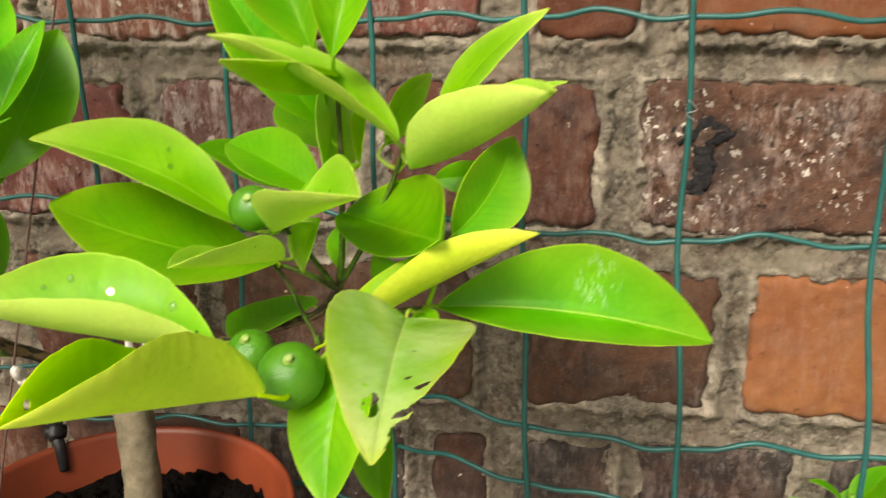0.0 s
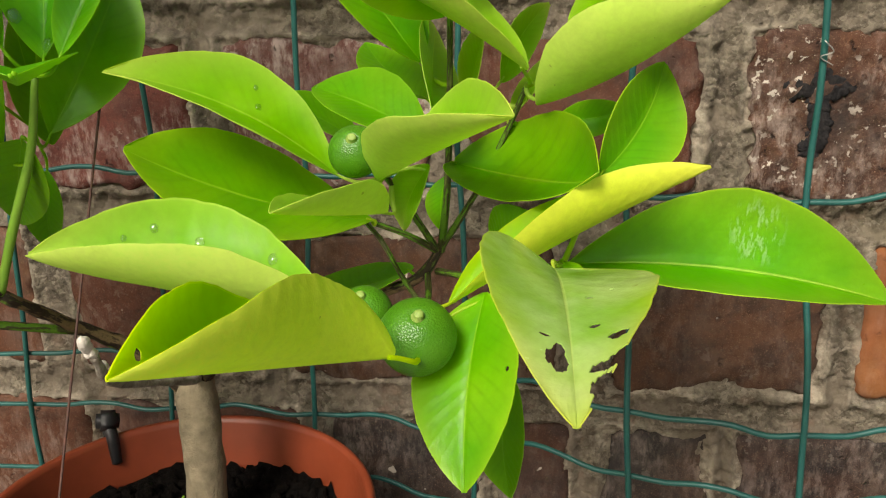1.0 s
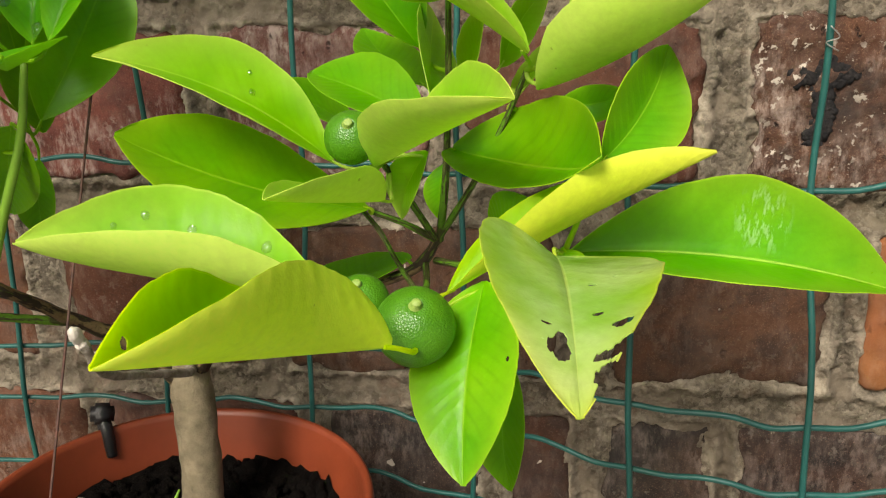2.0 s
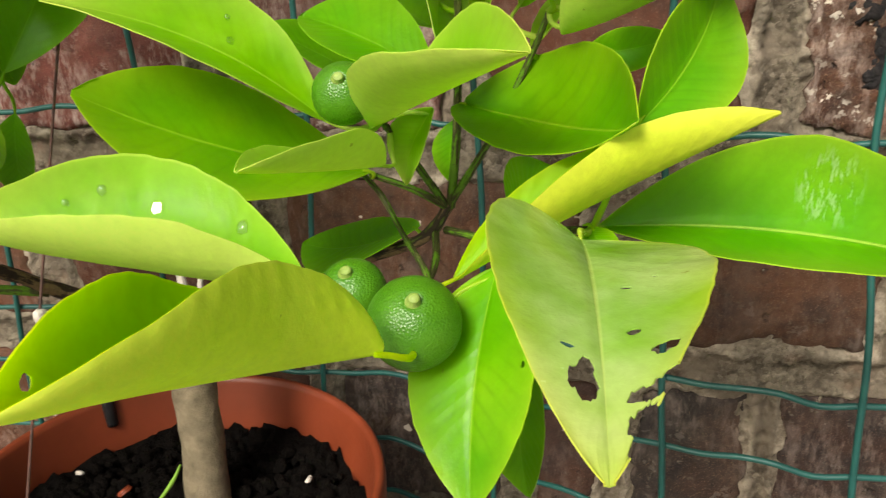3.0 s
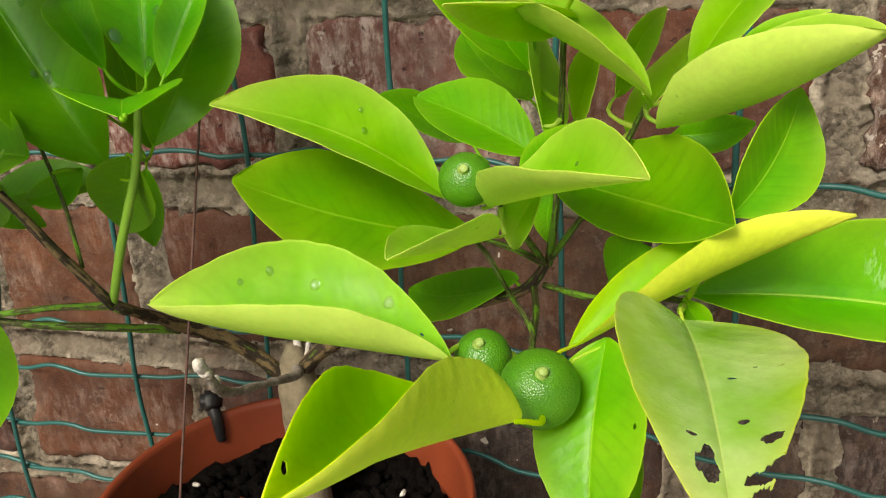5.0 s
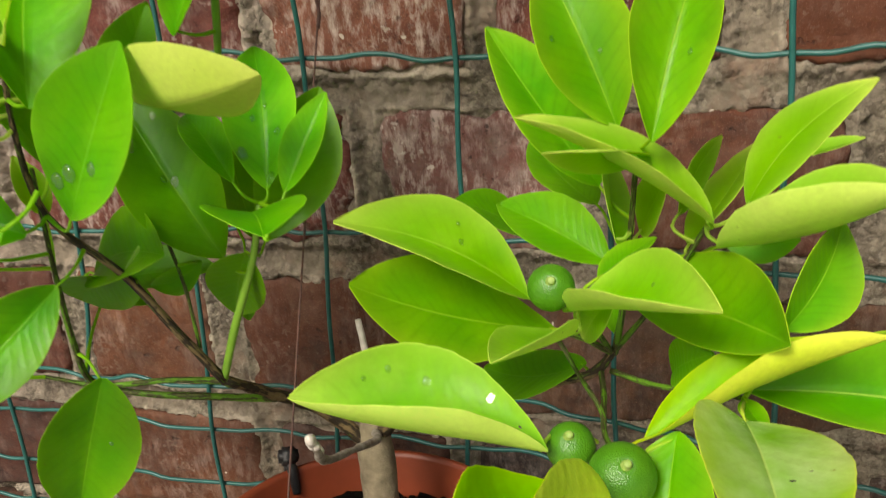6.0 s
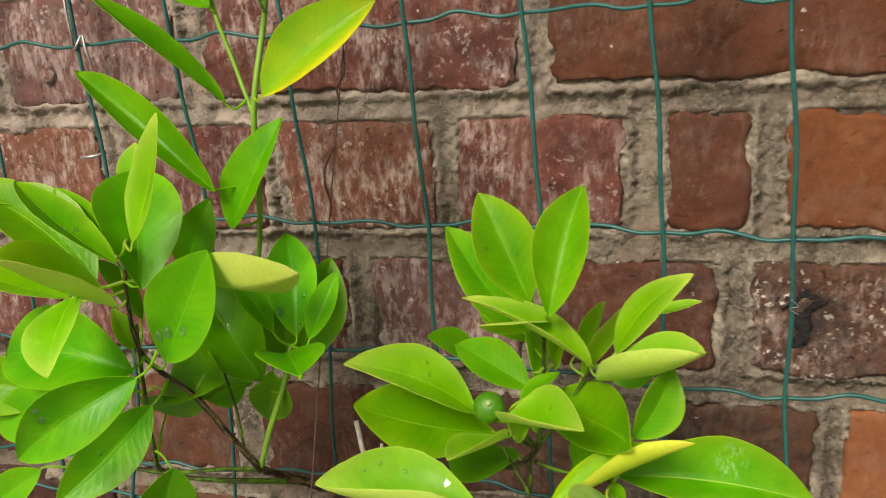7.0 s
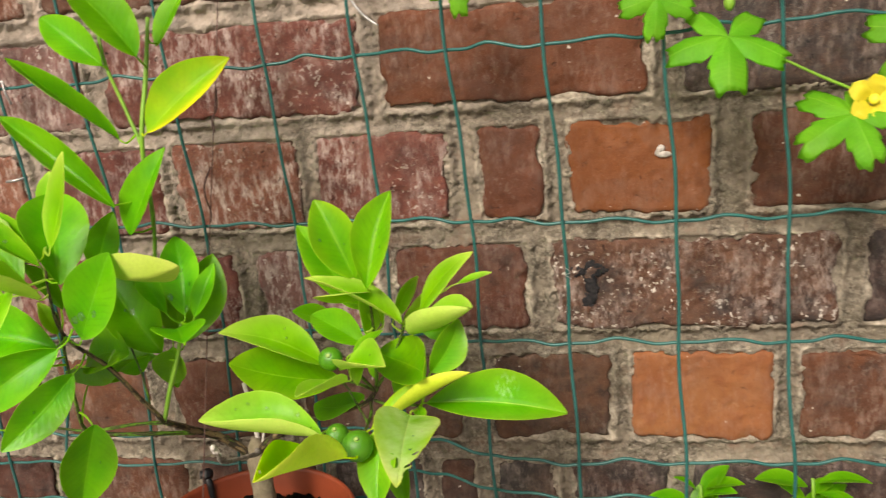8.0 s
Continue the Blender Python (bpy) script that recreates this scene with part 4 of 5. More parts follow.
# base, tip, roll, width, arch, sway, fold left, fold right, twist, belly
leaf("yellow", (-0.0602, 0.2093, 0.5352), (-0.0908, 0.1476, 0.5575), -17, 0.60, 0.003, 0.075, 55, 61, 68, 1.04, holes=((0.872, 0.41, 0.014, 0.11),), fine=5, full=0.42, curl=1.6, stalk=((-0.0562, 0.2166, 0.5312), (-0.0560, 0.2135, 0.5322), (-0.0570, 0.2106, 0.5338), (-0.0588, 0.2094, 0.5348)), label="yellowing leaf folded up along its midrib")
canoe_leaf = leaf("lime", (-0.0785, 0.2237, 0.5404), (-0.1548, 0.2211, 0.5525), 3, 0.66, -0.050, 0.051, 50, 45, 30, 1.03, holes=((0.117, 0.575, 0.008, 0.03),), fine=5, curl=1.3, stalk=((-0.068, 0.264, 0.5182), (-0.075, 0.249, 0.532), (-0.0795, 0.234, 0.5385)))
upl_leaf = leaf("lime", (-0.0926, 0.2830, 0.5604), (-0.1519, 0.2617, 0.5934), 27, 0.479, 0.053, 0.065, 24, 31, -10, 0.95, curl=1.4)
leaf("green", (-0.0859, 0.2968, 0.5425), (-0.1486, 0.2616, 0.5719), 34, 0.550, -0.052, -0.011, 11, 13, 22, 1.08)
leaf("lime", (-0.0771, 0.2805, 0.5493), (-0.0963, 0.2355, 0.5607), -15, 0.562, -0.006, -0.006, 33, 32, 20, 0.93, curl=1.5)
scurl_leaf = leaf("lime", (-0.0775, 0.2737, 0.5610), (-0.0344, 0.2217, 0.5869), -16, 0.52, 0.009, -0.020, 45, 45, -19, 0.94, curl=1.4)
leaf("green", (-0.0688, 0.2759, 0.5720), (-0.0514, 0.2904, 0.5811), 3, 0.536, 0.023, 0.002, 14, 15, -3, 0.90)
leaf("green", (-0.0593, 0.2986, 0.5612), (-0.0158, 0.2354, 0.5721), -39, 0.514, -0.151, -0.075, 35, 32, -25, 0.80)
leaf("yellow", (-0.0522, 0.2406, 0.5362), (0.0108, 0.2455, 0.5713), 12, 0.395, 0.013, -0.044, 43, 43, 67, 0.97, curl=1.4)
leaf("scuffed", (-0.0225, 0.2700, 0.5383), (0.0663, 0.2772, 0.5269), -40, 0.507, 0.038, -0.031, 44, 40, 6, 1.05)
leaf("pale", (-0.0257, 0.2351, 0.5485), (-0.0195, 0.1622, 0.5459), 7, 0.544, 0.076, 0.002, 20, 18, -30, 0.60, holes=((0.785, 0.28, 0.045, 0.2), (0.745, 0.2, 0.03, 0.09), (0.83, -0.85, 0.022, 0.55), (0.815, -1.0, 0.03, 0.3), (0.89, -0.75, 0.03, 0.32), (0.935, -0.95, 0.03, 0.3), (0.642, -0.325, 0.011, 0.07), (0.717, -0.72, 0.018, 0.16), (0.692, 0.375, 0.008, 0.09), (0.45, -0.25, 0.008, 0.05), (0.4, -0.5, 0.006, 0.03)), fine=7, label="insect-eaten leaf with ragged holes and a painted whitish sheen")
leaf("green", (-0.0431, 0.2414, 0.5393), (-0.0447, 0.2090, 0.5017), -20, 0.597, 0.067, 0.007, 11, 10, 5, 0.90, holes=((0.442, -0.775, 0.014, 0.04),), fine=5)
leaf("deep", (-0.0381, 0.2546, 0.5116), (-0.0374, 0.2500, 0.4742), -30, 0.496, 0.056, 0.036, 24, 24, -9, 0.87)
leaf("deep", (-0.0759, 0.3105, 0.5216), (-0.1190, 0.3260, 0.5088), 18, 0.653, -0.008, -0.119, 7, -2, 7, 0.91)
topa_leaf = leaf("green", (-0.0640, 0.2839, 0.6189), (-0.0889, 0.2966, 0.6696), 46, 0.583, 0.040, 0.010, 28, 31, -23, 1.03)
topb_leaf = leaf("green", (-0.0533, 0.2692, 0.6182), (-0.0394, 0.3011, 0.6720), -19, 0.518, 0.068, -0.021, 41, 40, 24, 0.99)
leaf("green", (-0.0720, 0.3168, 0.5906), (-0.1120, 0.3222, 0.6461), 32, 0.521, 0.048, -0.054, 20, 19, -3, 0.89)
leaf("lime", (-0.0348, 0.2748, 0.5916), (-0.0944, 0.2737, 0.6246), 5, 0.392, 0.039, 0.005, 36, 36, -3, 0.78)
leaf("lime", (-0.0559, 0.2895, 0.6075), (-0.0828, 0.2540, 0.6188), 139, 0.424, 0.008, 0.059, 11, 29, 2, 0.86)
leaf("lime", (-0.0242, 0.2866, 0.5942), (0.0108, 0.2969, 0.6308), -9, 0.480, 0.050, -0.091, 10, 1, -0, 0.86)
leaf("lime", (-0.0325, 0.2834, 0.5811), (0.0142, 0.2518, 0.6102), -3, 0.70, -0.048, 0.023, 44, 49, 1, 1.07, curl=1.4)
leaf("green", (-0.0149, 0.2546, 0.5672), (0.0016, 0.2767, 0.5930), -62, 0.650, 0.015, 0.069, 25, 21, 5, 0.89)
leaf("green", (-0.0280, 0.3048, 0.5732), (-0.0054, 0.3032, 0.5773), -81, 0.513, 0.030, 0.039, 20, 15, 2, 0.92)
leaf("lime", (-0.0069, 0.3358, 0.5958), (0.0173, 0.3356, 0.6034), -9, 0.451, 0.001, 0.007, 15, 15, -3, 0.90)
leaf("lime", (-0.0407, 0.2994, 0.5755), (-0.0168, 0.3419, 0.6006), 25, 0.422, 0.024, 0.059, 10, 17, 4, 0.90)
leaf("lime", (-0.0444, 0.3001, 0.5860), (-0.0309, 0.3192, 0.6080), -86, 0.465, -0.014, -0.070, 16, 2, -1, 0.89)
leaf("deep", (-0.1043, 0.3635, 0.5549), (-0.1308, 0.3395, 0.5768), 35, 0.548, 0.017, 0.014, 11, 16, 6, 0.91)
leaf("deep", (-0.0663, 0.2921, 0.5705), (-0.1092, 0.3173, 0.5825), 30, 0.505, 0.043, 0.005, 25, 28, -11, 0.91)
leaf("deep", (-0.0749, 0.3405, 0.5756), (-0.1049, 0.3752, 0.5934), 6, 0.495, -0.018, -0.041, 11, 8, -2, 0.87)
leaf("lime", (-0.0644, 0.2920, 0.5782), (-0.0718, 0.3469, 0.5993), -60, 0.476, 0.002, -0.018, 16, 9, -4, 0.89)
leaf("lime", (-0.0571, 0.3125, 0.5749), (-0.0480, 0.2909, 0.6028), -89, 0.488, 0.009, -0.005, 18, 9, -6, 0.90)
leaf("green", (-0.0638, 0.3127, 0.5537), (-0.0651, 0.3113, 0.5346), 15, 0.559, 0.079, 0.034, 22, 27, 0, 0.90)
leaf("lime", (-0.0637, 0.2808, 0.5640), (-0.0750, 0.2935, 0.5405), 92, 0.517, 0.069, 0.021, 19, 29, -0, 0.91)
leaf("deep", (-0.0446, 0.2795, 0.5375), (-0.0331, 0.2596, 0.5557), -74, 0.555, 0.061, -0.012, 25, 17, -4, 0.88)
leaf("green", (-0.0240, 0.2554, 0.5434), (-0.0189, 0.2396, 0.5427), -3, 0.481, 0.009, 0.051, 12, 16, 1, 0.91)
q1_leaf = leaf("deep", (-0.2399, 0.2490, 0.5966), (-0.2091, 0.2499, 0.6535), -73, 0.637, 0.034, 0.016, 17, 12, -17, 0.97)
q2_leaf = leaf("fresh", (-0.2156, 0.2994, 0.5642), (-0.2618, 0.3161, 0.6258), 31, 0.553, 0.032, -0.021, 29, 32, -38, 0.88)
q3_leaf = leaf("fresh", (-0.1881, 0.2900, 0.5953), (-0.2033, 0.3239, 0.6415), 6, 0.517, 0.069, 0.029, 25, 27, -7, 0.95)
leaf("fresh", (-0.2002, 0.3057, 0.5689), (-0.1843, 0.3389, 0.6231), -55, 0.528, 0.045, 0.021, 23, 19, -2, 1.01)
leaf("fresh", (-0.1781, 0.2838, 0.5964), (-0.1660, 0.3009, 0.6280), -32, 0.425, 0.048, 0.021, 27, 25, -0, 0.92)
leaf("fresh", (-0.1686, 0.2455, 0.5940), (-0.1940, 0.2835, 0.5875), -3, 0.772, 0.078, 0.009, 15, 15, 0, 0.88)
leaf("lime", (-0.2284, 0.2760, 0.6323), (-0.1653, 0.2509, 0.6427), 45, 0.598, -0.128, 0.044, 22, 26, 22, 0.98)
q8_leaf = leaf("fresh", (-0.2257, 0.2047, 0.6088), (-0.2773, 0.1852, 0.5764), 74, 0.529, 0.093, 0.034, 30, 37, -10, 0.91)
q9_leaf = leaf("fresh", (-0.2529, 0.2506, 0.5710), (-0.2844, 0.2090, 0.5378), 64, 0.487, 0.048, -0.026, 20, 25, -1, 0.93)
q10_leaf = leaf("fresh", (-0.2601, 0.2711, 0.5226), (-0.2761, 0.2588, 0.4636), 86, 0.625, 0.072, 0.015, 13, 22, -6, 0.82)
leaf("fresh", (-0.2583, 0.2482, 0.5904), (-0.3408, 0.2576, 0.5906), 50, 0.600, 0.120, 0.046, 27, 34, 2, 0.89)
leaf("lime", (-0.2745, 0.2355, 0.6339), (-0.2542, 0.1855, 0.6165), -21, 0.518, 0.033, 0.030, 17, 17, -7, 0.90)
leaf("lime", (-0.2652, 0.2492, 0.6247), (-0.2700, 0.1865, 0.6677), 28, 0.622, -0.030, 0.027, 32, 36, -15, 0.93)
q14_leaf = leaf("fresh", (-0.2477, 0.2506, 0.6332), (-0.2725, 0.3001, 0.6823), -13, 0.638, 0.089, -0.028, 28, 25, 29, 1.02)
leaf("lime", (-0.2435, 0.2437, 0.6597), (-0.2214, 0.2442, 0.7185), -52, 0.437, -0.016, 0.040, 17, 15, -2, 0.86)
leaf("fresh", (-0.2698, 0.3280, 0.6177), (-0.2530, 0.3351, 0.6589), -81, 0.585, 0.070, -0.009, 27, 19, -1, 0.84)
leaf("fresh", (-0.2291, 0.2994, 0.6703), (-0.3154, 0.3211, 0.7332), 34, 0.274, 0.090, -0.023, 46, 49, -10, 0.87)
leaf("fresh", (-0.2276, 0.3093, 0.6482), (-0.1954, 0.3183, 0.7054), -48, 0.478, 0.048, 0.021, 29, 26, -1, 0.86)
leaf("golden", (-0.2008, 0.3094, 0.7178), (-0.1394, 0.3161, 0.7610), -57, 0.514, 0.048, 0.006, 31, 26, -16, 0.90)
leaf("fresh", (-0.2197, 0.3050, 0.7153), (-0.2844, 0.2992, 0.7729), 1, 0.421, 0.019, -0.056, 16, 12, 6, 0.94)
leaf("fresh", (-0.2285, 0.3173, 0.7624), (-0.2716, 0.3264, 0.7961), 53, 0.489, 0.063, 0.002, 23, 28, -2, 0.92)
leaf("fresh", (-0.1930, 0.2983, 0.7674), (-0.2363, 0.3015, 0.8190), 29, 0.518, 0.051, 0.008, 19, 22, -3, 0.89)
leaf("fresh", (-0.2020, 0.3443, 0.7708), (-0.1784, 0.3559, 0.8084), -31, 0.491, 0.030, 0.012, 19, 17, -0, 0.90)
q24_leaf = leaf("green", (-0.2484, 0.2353, 0.6509), (-0.3056, 0.2485, 0.6877), -2, 0.358, 0.024, -0.076, 24, 18, 7, 0.93)
leaf("green", (-0.2744, 0.2531, 0.6359), (-0.3450, 0.2663, 0.6788), 19, 0.508, 0.081, 0.015, 27, 30, 3, 0.91)
leaf("fresh", (-0.2770, 0.2892, 0.6021), (-0.2934, 0.2798, 0.6389), 22, 0.514, 0.032, -0.003, 15, 17, 6, 0.93)
leaf("deep", (-0.2889, 0.3209, 0.5417), (-0.2387, 0.3309, 0.5462), -29, 0.498, 0.040, 0.009, 21, 19, -3, 0.91)
leaf("deep", (-0.2262, 0.2764, 0.5734), (-0.2758, 0.2987, 0.5548), 44, 0.642, 0.079, 0.056, 15, 22, 4, 0.86)
leaf("deep", (-0.2021, 0.2925, 0.5688), (-0.2204, 0.3098, 0.5347), 128, 0.607, 0.025, 0.020, 3, 17, -4, 0.87)
leaf("deep", (-0.2398, 0.2766, 0.5639), (-0.2964, 0.3121, 0.5356), 129, 0.409, 0.006, 0.058, 9, 26, 0, 0.90)
leaf("fresh", (-0.2262, 0.3002, 0.5620), (-0.2491, 0.2968, 0.5514), 98, 0.526, 0.068, -0.078, 23, 27, 1, 0.90)
leaf("fresh", (-0.1988, 0.2857, 0.5989), (-0.2273, 0.3074, 0.6187), 21, 0.459, 0.094, 0.008, 36, 38, 1, 0.94)
leaf("fresh", (-0.3382, 0.2624, 0.5200), (-0.3754, 0.2578, 0.4952), 62, 0.513, 0.042, -0.011, 17, 22, -1, 0.90)
leaf("fresh", (-0.2895, 0.2492, 0.5778), (-0.3501, 0.2503, 0.5545), 62, 0.500, 0.042, -0.038, 19, 22, -0, 0.90)
leaf("lime", (-0.2708, 0.2924, 0.6687), (-0.2765, 0.3073, 0.6958), 9, 0.533, 0.057, -0.017, 22, 22, -0, 0.90)
leaf("green", (-0.3131, 0.2613, 0.5726), (-0.3712, 0.2587, 0.5818), 63, 0.562, 0.058, -0.063, 20, 22, 3, 0.90)
leaf("lime", (-0.2849, 0.2452, 0.6295), (-0.3404, 0.2348, 0.6507), 8, 0.462, 0.004, -0.042, 15, 13, 8, 0.92)
leaf("lime", (-0.3141, 0.2751, 0.6705), (-0.3572, 0.2649, 0.6834), 21, 0.475, 0.012, -0.030, 15, 15, -1, 0.90)
leaf("green", (-0.2773, 0.2740, 0.6413), (-0.3020, 0.2710, 0.6794), 59, 0.507, 0.053, -0.019, 21, 25, -2, 0.93)
leaf("lime", (-0.2924, 0.2988, 0.5797), (-0.3001, 0.2962, 0.6052), 48, 0.514, 0.045, -0.013, 18, 22, 0, 0.90)
leaf("deep", (-0.3037, 0.3349, 0.5372), (-0.2723, 0.3301, 0.5275), -48, 0.480, 0.048, 0.019, 24, 21, -0, 0.90)
leaf("green", (-0.2191, 0.3336, 0.5597), (-0.2256, 0.3314, 0.6079), 45, 0.473, 0.029, -0.032, 18, 20, 0, 0.90)
leaf("deep", (-0.2355, 0.3513, 0.5455), (-0.2370, 0.3486, 0.5121), 32, 0.559, 0.054, 0.014, 18, 22, -0, 0.90)


# ---- rain drops on the leaves ----
def drop_on(ob, u, v, size):
    rows, up = SURFACE[ob]
    i, j = u * (len(rows) - 1), (0.5 + v / 2) * (len(rows[0]) - 1)
    i, j = min(int(i), len(rows) - 2), min(int(j), len(rows[0]) - 2)
    p = (rows[i][j] + rows[i + 1][j] + rows[i][j + 1] + rows[i + 1][j + 1]) / 4
    n = (rows[i][j + 1] - rows[i][j]).cross(rows[i + 1][j] - rows[i][j]).normalized()
    r = size * 0.0008
    bm = bmesh.new()
    bmesh.ops.create_icosphere(bm, subdivisions=3, radius=1)
    for vert in bm.verts:
        d = vert.co.normalized()
        k = 1 + 0.18 * noise.noise(d * 1.3 + p * 900)
        vert.co = Vector((d.x * r * k, d.y * r * k * 1.25, max(d.z, -0.05) * r * 0.58))
    drop = part("water_drop", bm, WATER)
    drop.matrix_basis = Matrix.Translation(p + n * 0.00025) @ n.to_track_quat("Z", "Y").to_matrix().to_4x4()
    return tagged(drop, "clear rain drop resting on a citrus leaf", "water drop", "rain drops")


for wet, spots in (
    (canoe_leaf, ((0.667, 0.675, 1.3), (0.508, 0.575, 1.6), (0.25, 0.725, 1.7), (0.75, 0.55, 1))),
    (q2_leaf, ((0.7, -0.4, 4.2), (0.442, 0.025, 2.4), (0.467, -0.1, 1.8), (0.792, 0.55, 1.8))),
    (q3_leaf, ((0.217, -0.7, 2.6), (0.06, 0.35, 2.6), (0.433, -0.175, 1.5), (0.342, 0.4, 1.7), (0.525, 0.025, 1.2))),
    (q1_leaf, ((0.167, -0.6, 3), (0.267, -0.225, 3.2), (0.375, 0.2, 2.6))),
    (q8_leaf, ((0.583, 0.82, 1.9), (0.642, 0.4, 2.1))),
    (upl_leaf, ((0.4, 0.2, 1.2), (0.45, 0.5, 0.9))),
    (topa_leaf, ((0.575, -0.65, 1.2), (0.4, 0.3, 0.9))),
    (q24_leaf, ((0.625, -0.2, 1.5), (0.392, -0.225, 1.5), (0.358, 0.3, 1.7))),
    (q14_leaf, ((0.683, 0.125, 1.2),)),
    (q10_leaf, ((0.4, -0.4, 1),)),
    (q9_leaf, ((0.5, 0.3, 1.1),)),
    (scurl_leaf, ((0.5, -0.5, 0.8),)),
    (topb_leaf, ((0.4, 0.4, 1),)),
):
    for u, v, size in spots:
        drop_on(wet, u, v, size)


# ---- fruits ----
def fruit(at, r, way, label):
    bm = bmesh.new()
    bmesh.ops.create_icosphere(bm, subdivisions=5, radius=r)
    for v in bm.verts:
        d = v.co.normalized()
        v.co *= 1 + 0.012 * noise.noise(d * 2 + Vector(at) * 90) + 0.004 * noise.noise(d * 14)
        v.co.z *= 0.96
        v.co *= 1 - 0.05 * math.exp(-((1 - d.z) / 0.02) ** 2)
    turn = Vector(way).to_track_quat("Z", "Y").to_matrix().to_4x4()
    ob = part("fruit", bm, RIND, label=label)
    ob.matrix_basis = Matrix.Translation(at) @ turn
    hang_under(ob, tree)
    bm = bmesh.new()
    tube(bm, [(0, 0, r * 0.9), (0.0001, 0, r * 0.98), (0.0002, 0.0001, r * 1.06), (0.0002, 0.0001, r * 1.1)], [0.0017, 0.0013, 0.0012, 0.0007], 12, 0.25, 4)
    nub = part("nub", bm, NUB, ob, "pale green nub")
    return ob


fruit((-0.058, 0.226, 0.533), 0.0097, (0.15, -0.55, 0.8), "unripe green citrus fruit with dimpled rind")
fruit((-0.0735, 0.236, 0.5345), 0.0074, (0.0, -0.5, 0.85), "unripe green citrus fruit with dimpled rind")
fruit((-0.0835, 0.272, 0.5695), 0.0077, (0.1, -0.75, 0.65), "small unripe green citrus fruit")

bm = bmesh.new()
for at, r, long in (((-0.1680, 0.2580, 0.5120), 0.0021, 1.9), ((-0.1672, 0.2600, 0.5085), 0.0016, 1.3), ((-0.1700, 0.2625, 0.5070), 0.0017, 1.2), ((-0.1712, 0.2700, 0.4990), 0.0019, 1.1)):
    m = Matrix.Translation(at) @ Vector((0.12, -0.55, 0.8)).to_track_quat("Z", "Y").to_matrix().to_4x4() @ Matrix.Diagonal((r, r, r * long, 1))
    bmesh.ops.create_icosphere(bm, subdivisions=3, radius=1, matrix=m)
for v in bm.verts:
    v.co += 0.0005 * noise.noise_vector(v.co * 900)
hang_under(part("dry_bud", bm, DEAD, label="whitish dried bud"), tree)

# ---- string, clip, ties, sticks ----
bm = bmesh.new()
tube(bm, [(-0.1845, 0.440, 0.846), (-0.1850, 0.405, 0.765), (-0.1848, 0.372, 0.70), (-0.1862, 0.35, 0.65), (-0.1855, 0.301, 0.55), (-0.1852, 0.262, 0.468), (-0.185, 0.236, 0.4135)], [0.00045, 0.00045], 6, 0.2, 8)
string = part("string", bm, THREAD)
tagged(string, "thin dark thread hanging from the wall to the pot", "string")

CLIP_AT = Vector((-0.2405, 0.3735, RIM_Z))
bm = bmesh.new()
tube(bm, [(-0.1853, 0.392, 0.735), (-0.1835, 0.384, 0.722), (-0.1868, 0.38, 0.714), (-0.1846, 0.376, 0.705)], [0.0008, 0.0007], 6, 0.2, 6)
tagged(part("string_knot", bm, THREAD), "snarled loops of dark rusty thread on the string", "string")
bm = bmesh.new()
tube(bm, [(-0.1858, 0.362, 0.682), (-0.1893, 0.356, 0.672), (-0.1888, 0.352, 0.663), (-0.1862, 0.351, 0.652), (-0.1857, 0.347, 0.645)], [0.0008, 0.0008], 6, 0.2, 6)
tagged(part("string_knot", bm, THREAD), "snarled loops of dark rusty thread on the string", "string")
bm = bmesh.new()
tube(bm, [(-0.088, 0.4405, 0.797), (-0.084, 0.431, 0.788), (-0.074, 0.424, 0.777), (-0.064, 0.420, 0.770)], [0.0011, 0.0009], 7, 0.2, 6)
tagged(part("wire_stub", bm, GREY_WIRE), "short bent wire sticking out of the brick wall", "wire")

clip = thing("rim_clip", CLIP_AT, "black plastic clip hooked over the pot rim", "clip")
inward = (Vector((-0.18, 0.318, RIM_Z)) - CLIP_AT).normalized()
bm = bmesh.new()
tube(bm, [CLIP_AT + inward * d + Vector((0, 0, z)) for d, z in ((0.0060, -0.013), (0.0052, -0.007), (0.0040, -0.001), (0.0008, 0.0035), (-0.0028, 0.0005), (-0.0030, -0.009))], [0.0024, 0.0028, 0.0029, 0.0030, 0.0026, 0.0020], 10, 0.1, 4)
hang_under(part("hook", bm, BLACK), clip)
bm = bmesh.new()
bmesh.ops.create_cube(bm, size=1, matrix=Matrix.LocRotScale(CLIP_AT + Vector((0.0, 0.0, 0.007)), Euler((0.3, 0.2, 0.6)), (0.0105, 0.009, 0.009)))
bmesh.ops.bevel(bm, geom=bm.edges[:], offset=0.002, segments=2, affect="EDGES")
hang_under(part("block", bm, BLACK), clip)


def tie(points, r, label):
    bm = bmesh.new()
    tube(bm, points, [r, r], 7, 0.1, 5)
    return tagged(part("wire_tie", bm, GREY_WIRE), label, "wire tie", "fence ties")


tx, ty = -0.384, mesh_depth(-0.363, 0.74) - 0.002
tie([(tx - 0.004, ty + 0.01, 0.80), (tx - 0.001, ty - 0.001, 0.775), (tx + 0.001, ty - 0.003, 0.752), (tx - 0.002, ty + 0.002, 0.742), (tx + 0.004, ty - 0.004, 0.744), (tx + 0.007, ty, 0.751), (tx + 0.010, ty - 0.003, 0.742), (tx + 0.012, ty - 0.002, 0.733), (tx + 0.010, ty - 0.001, 0.736)], 0.0009, "twisted grey wire tie on the green fence")
tie([(tx - 0.009, ty - 0.001, 0.669), (tx - 0.003, ty - 0.0045, 0.670), (tx + 0.003, ty - 0.0045, 0.6705), (tx + 0.010, ty + 0.001, 0.672)], 0.0012, "short grey wire tie on the green fence")
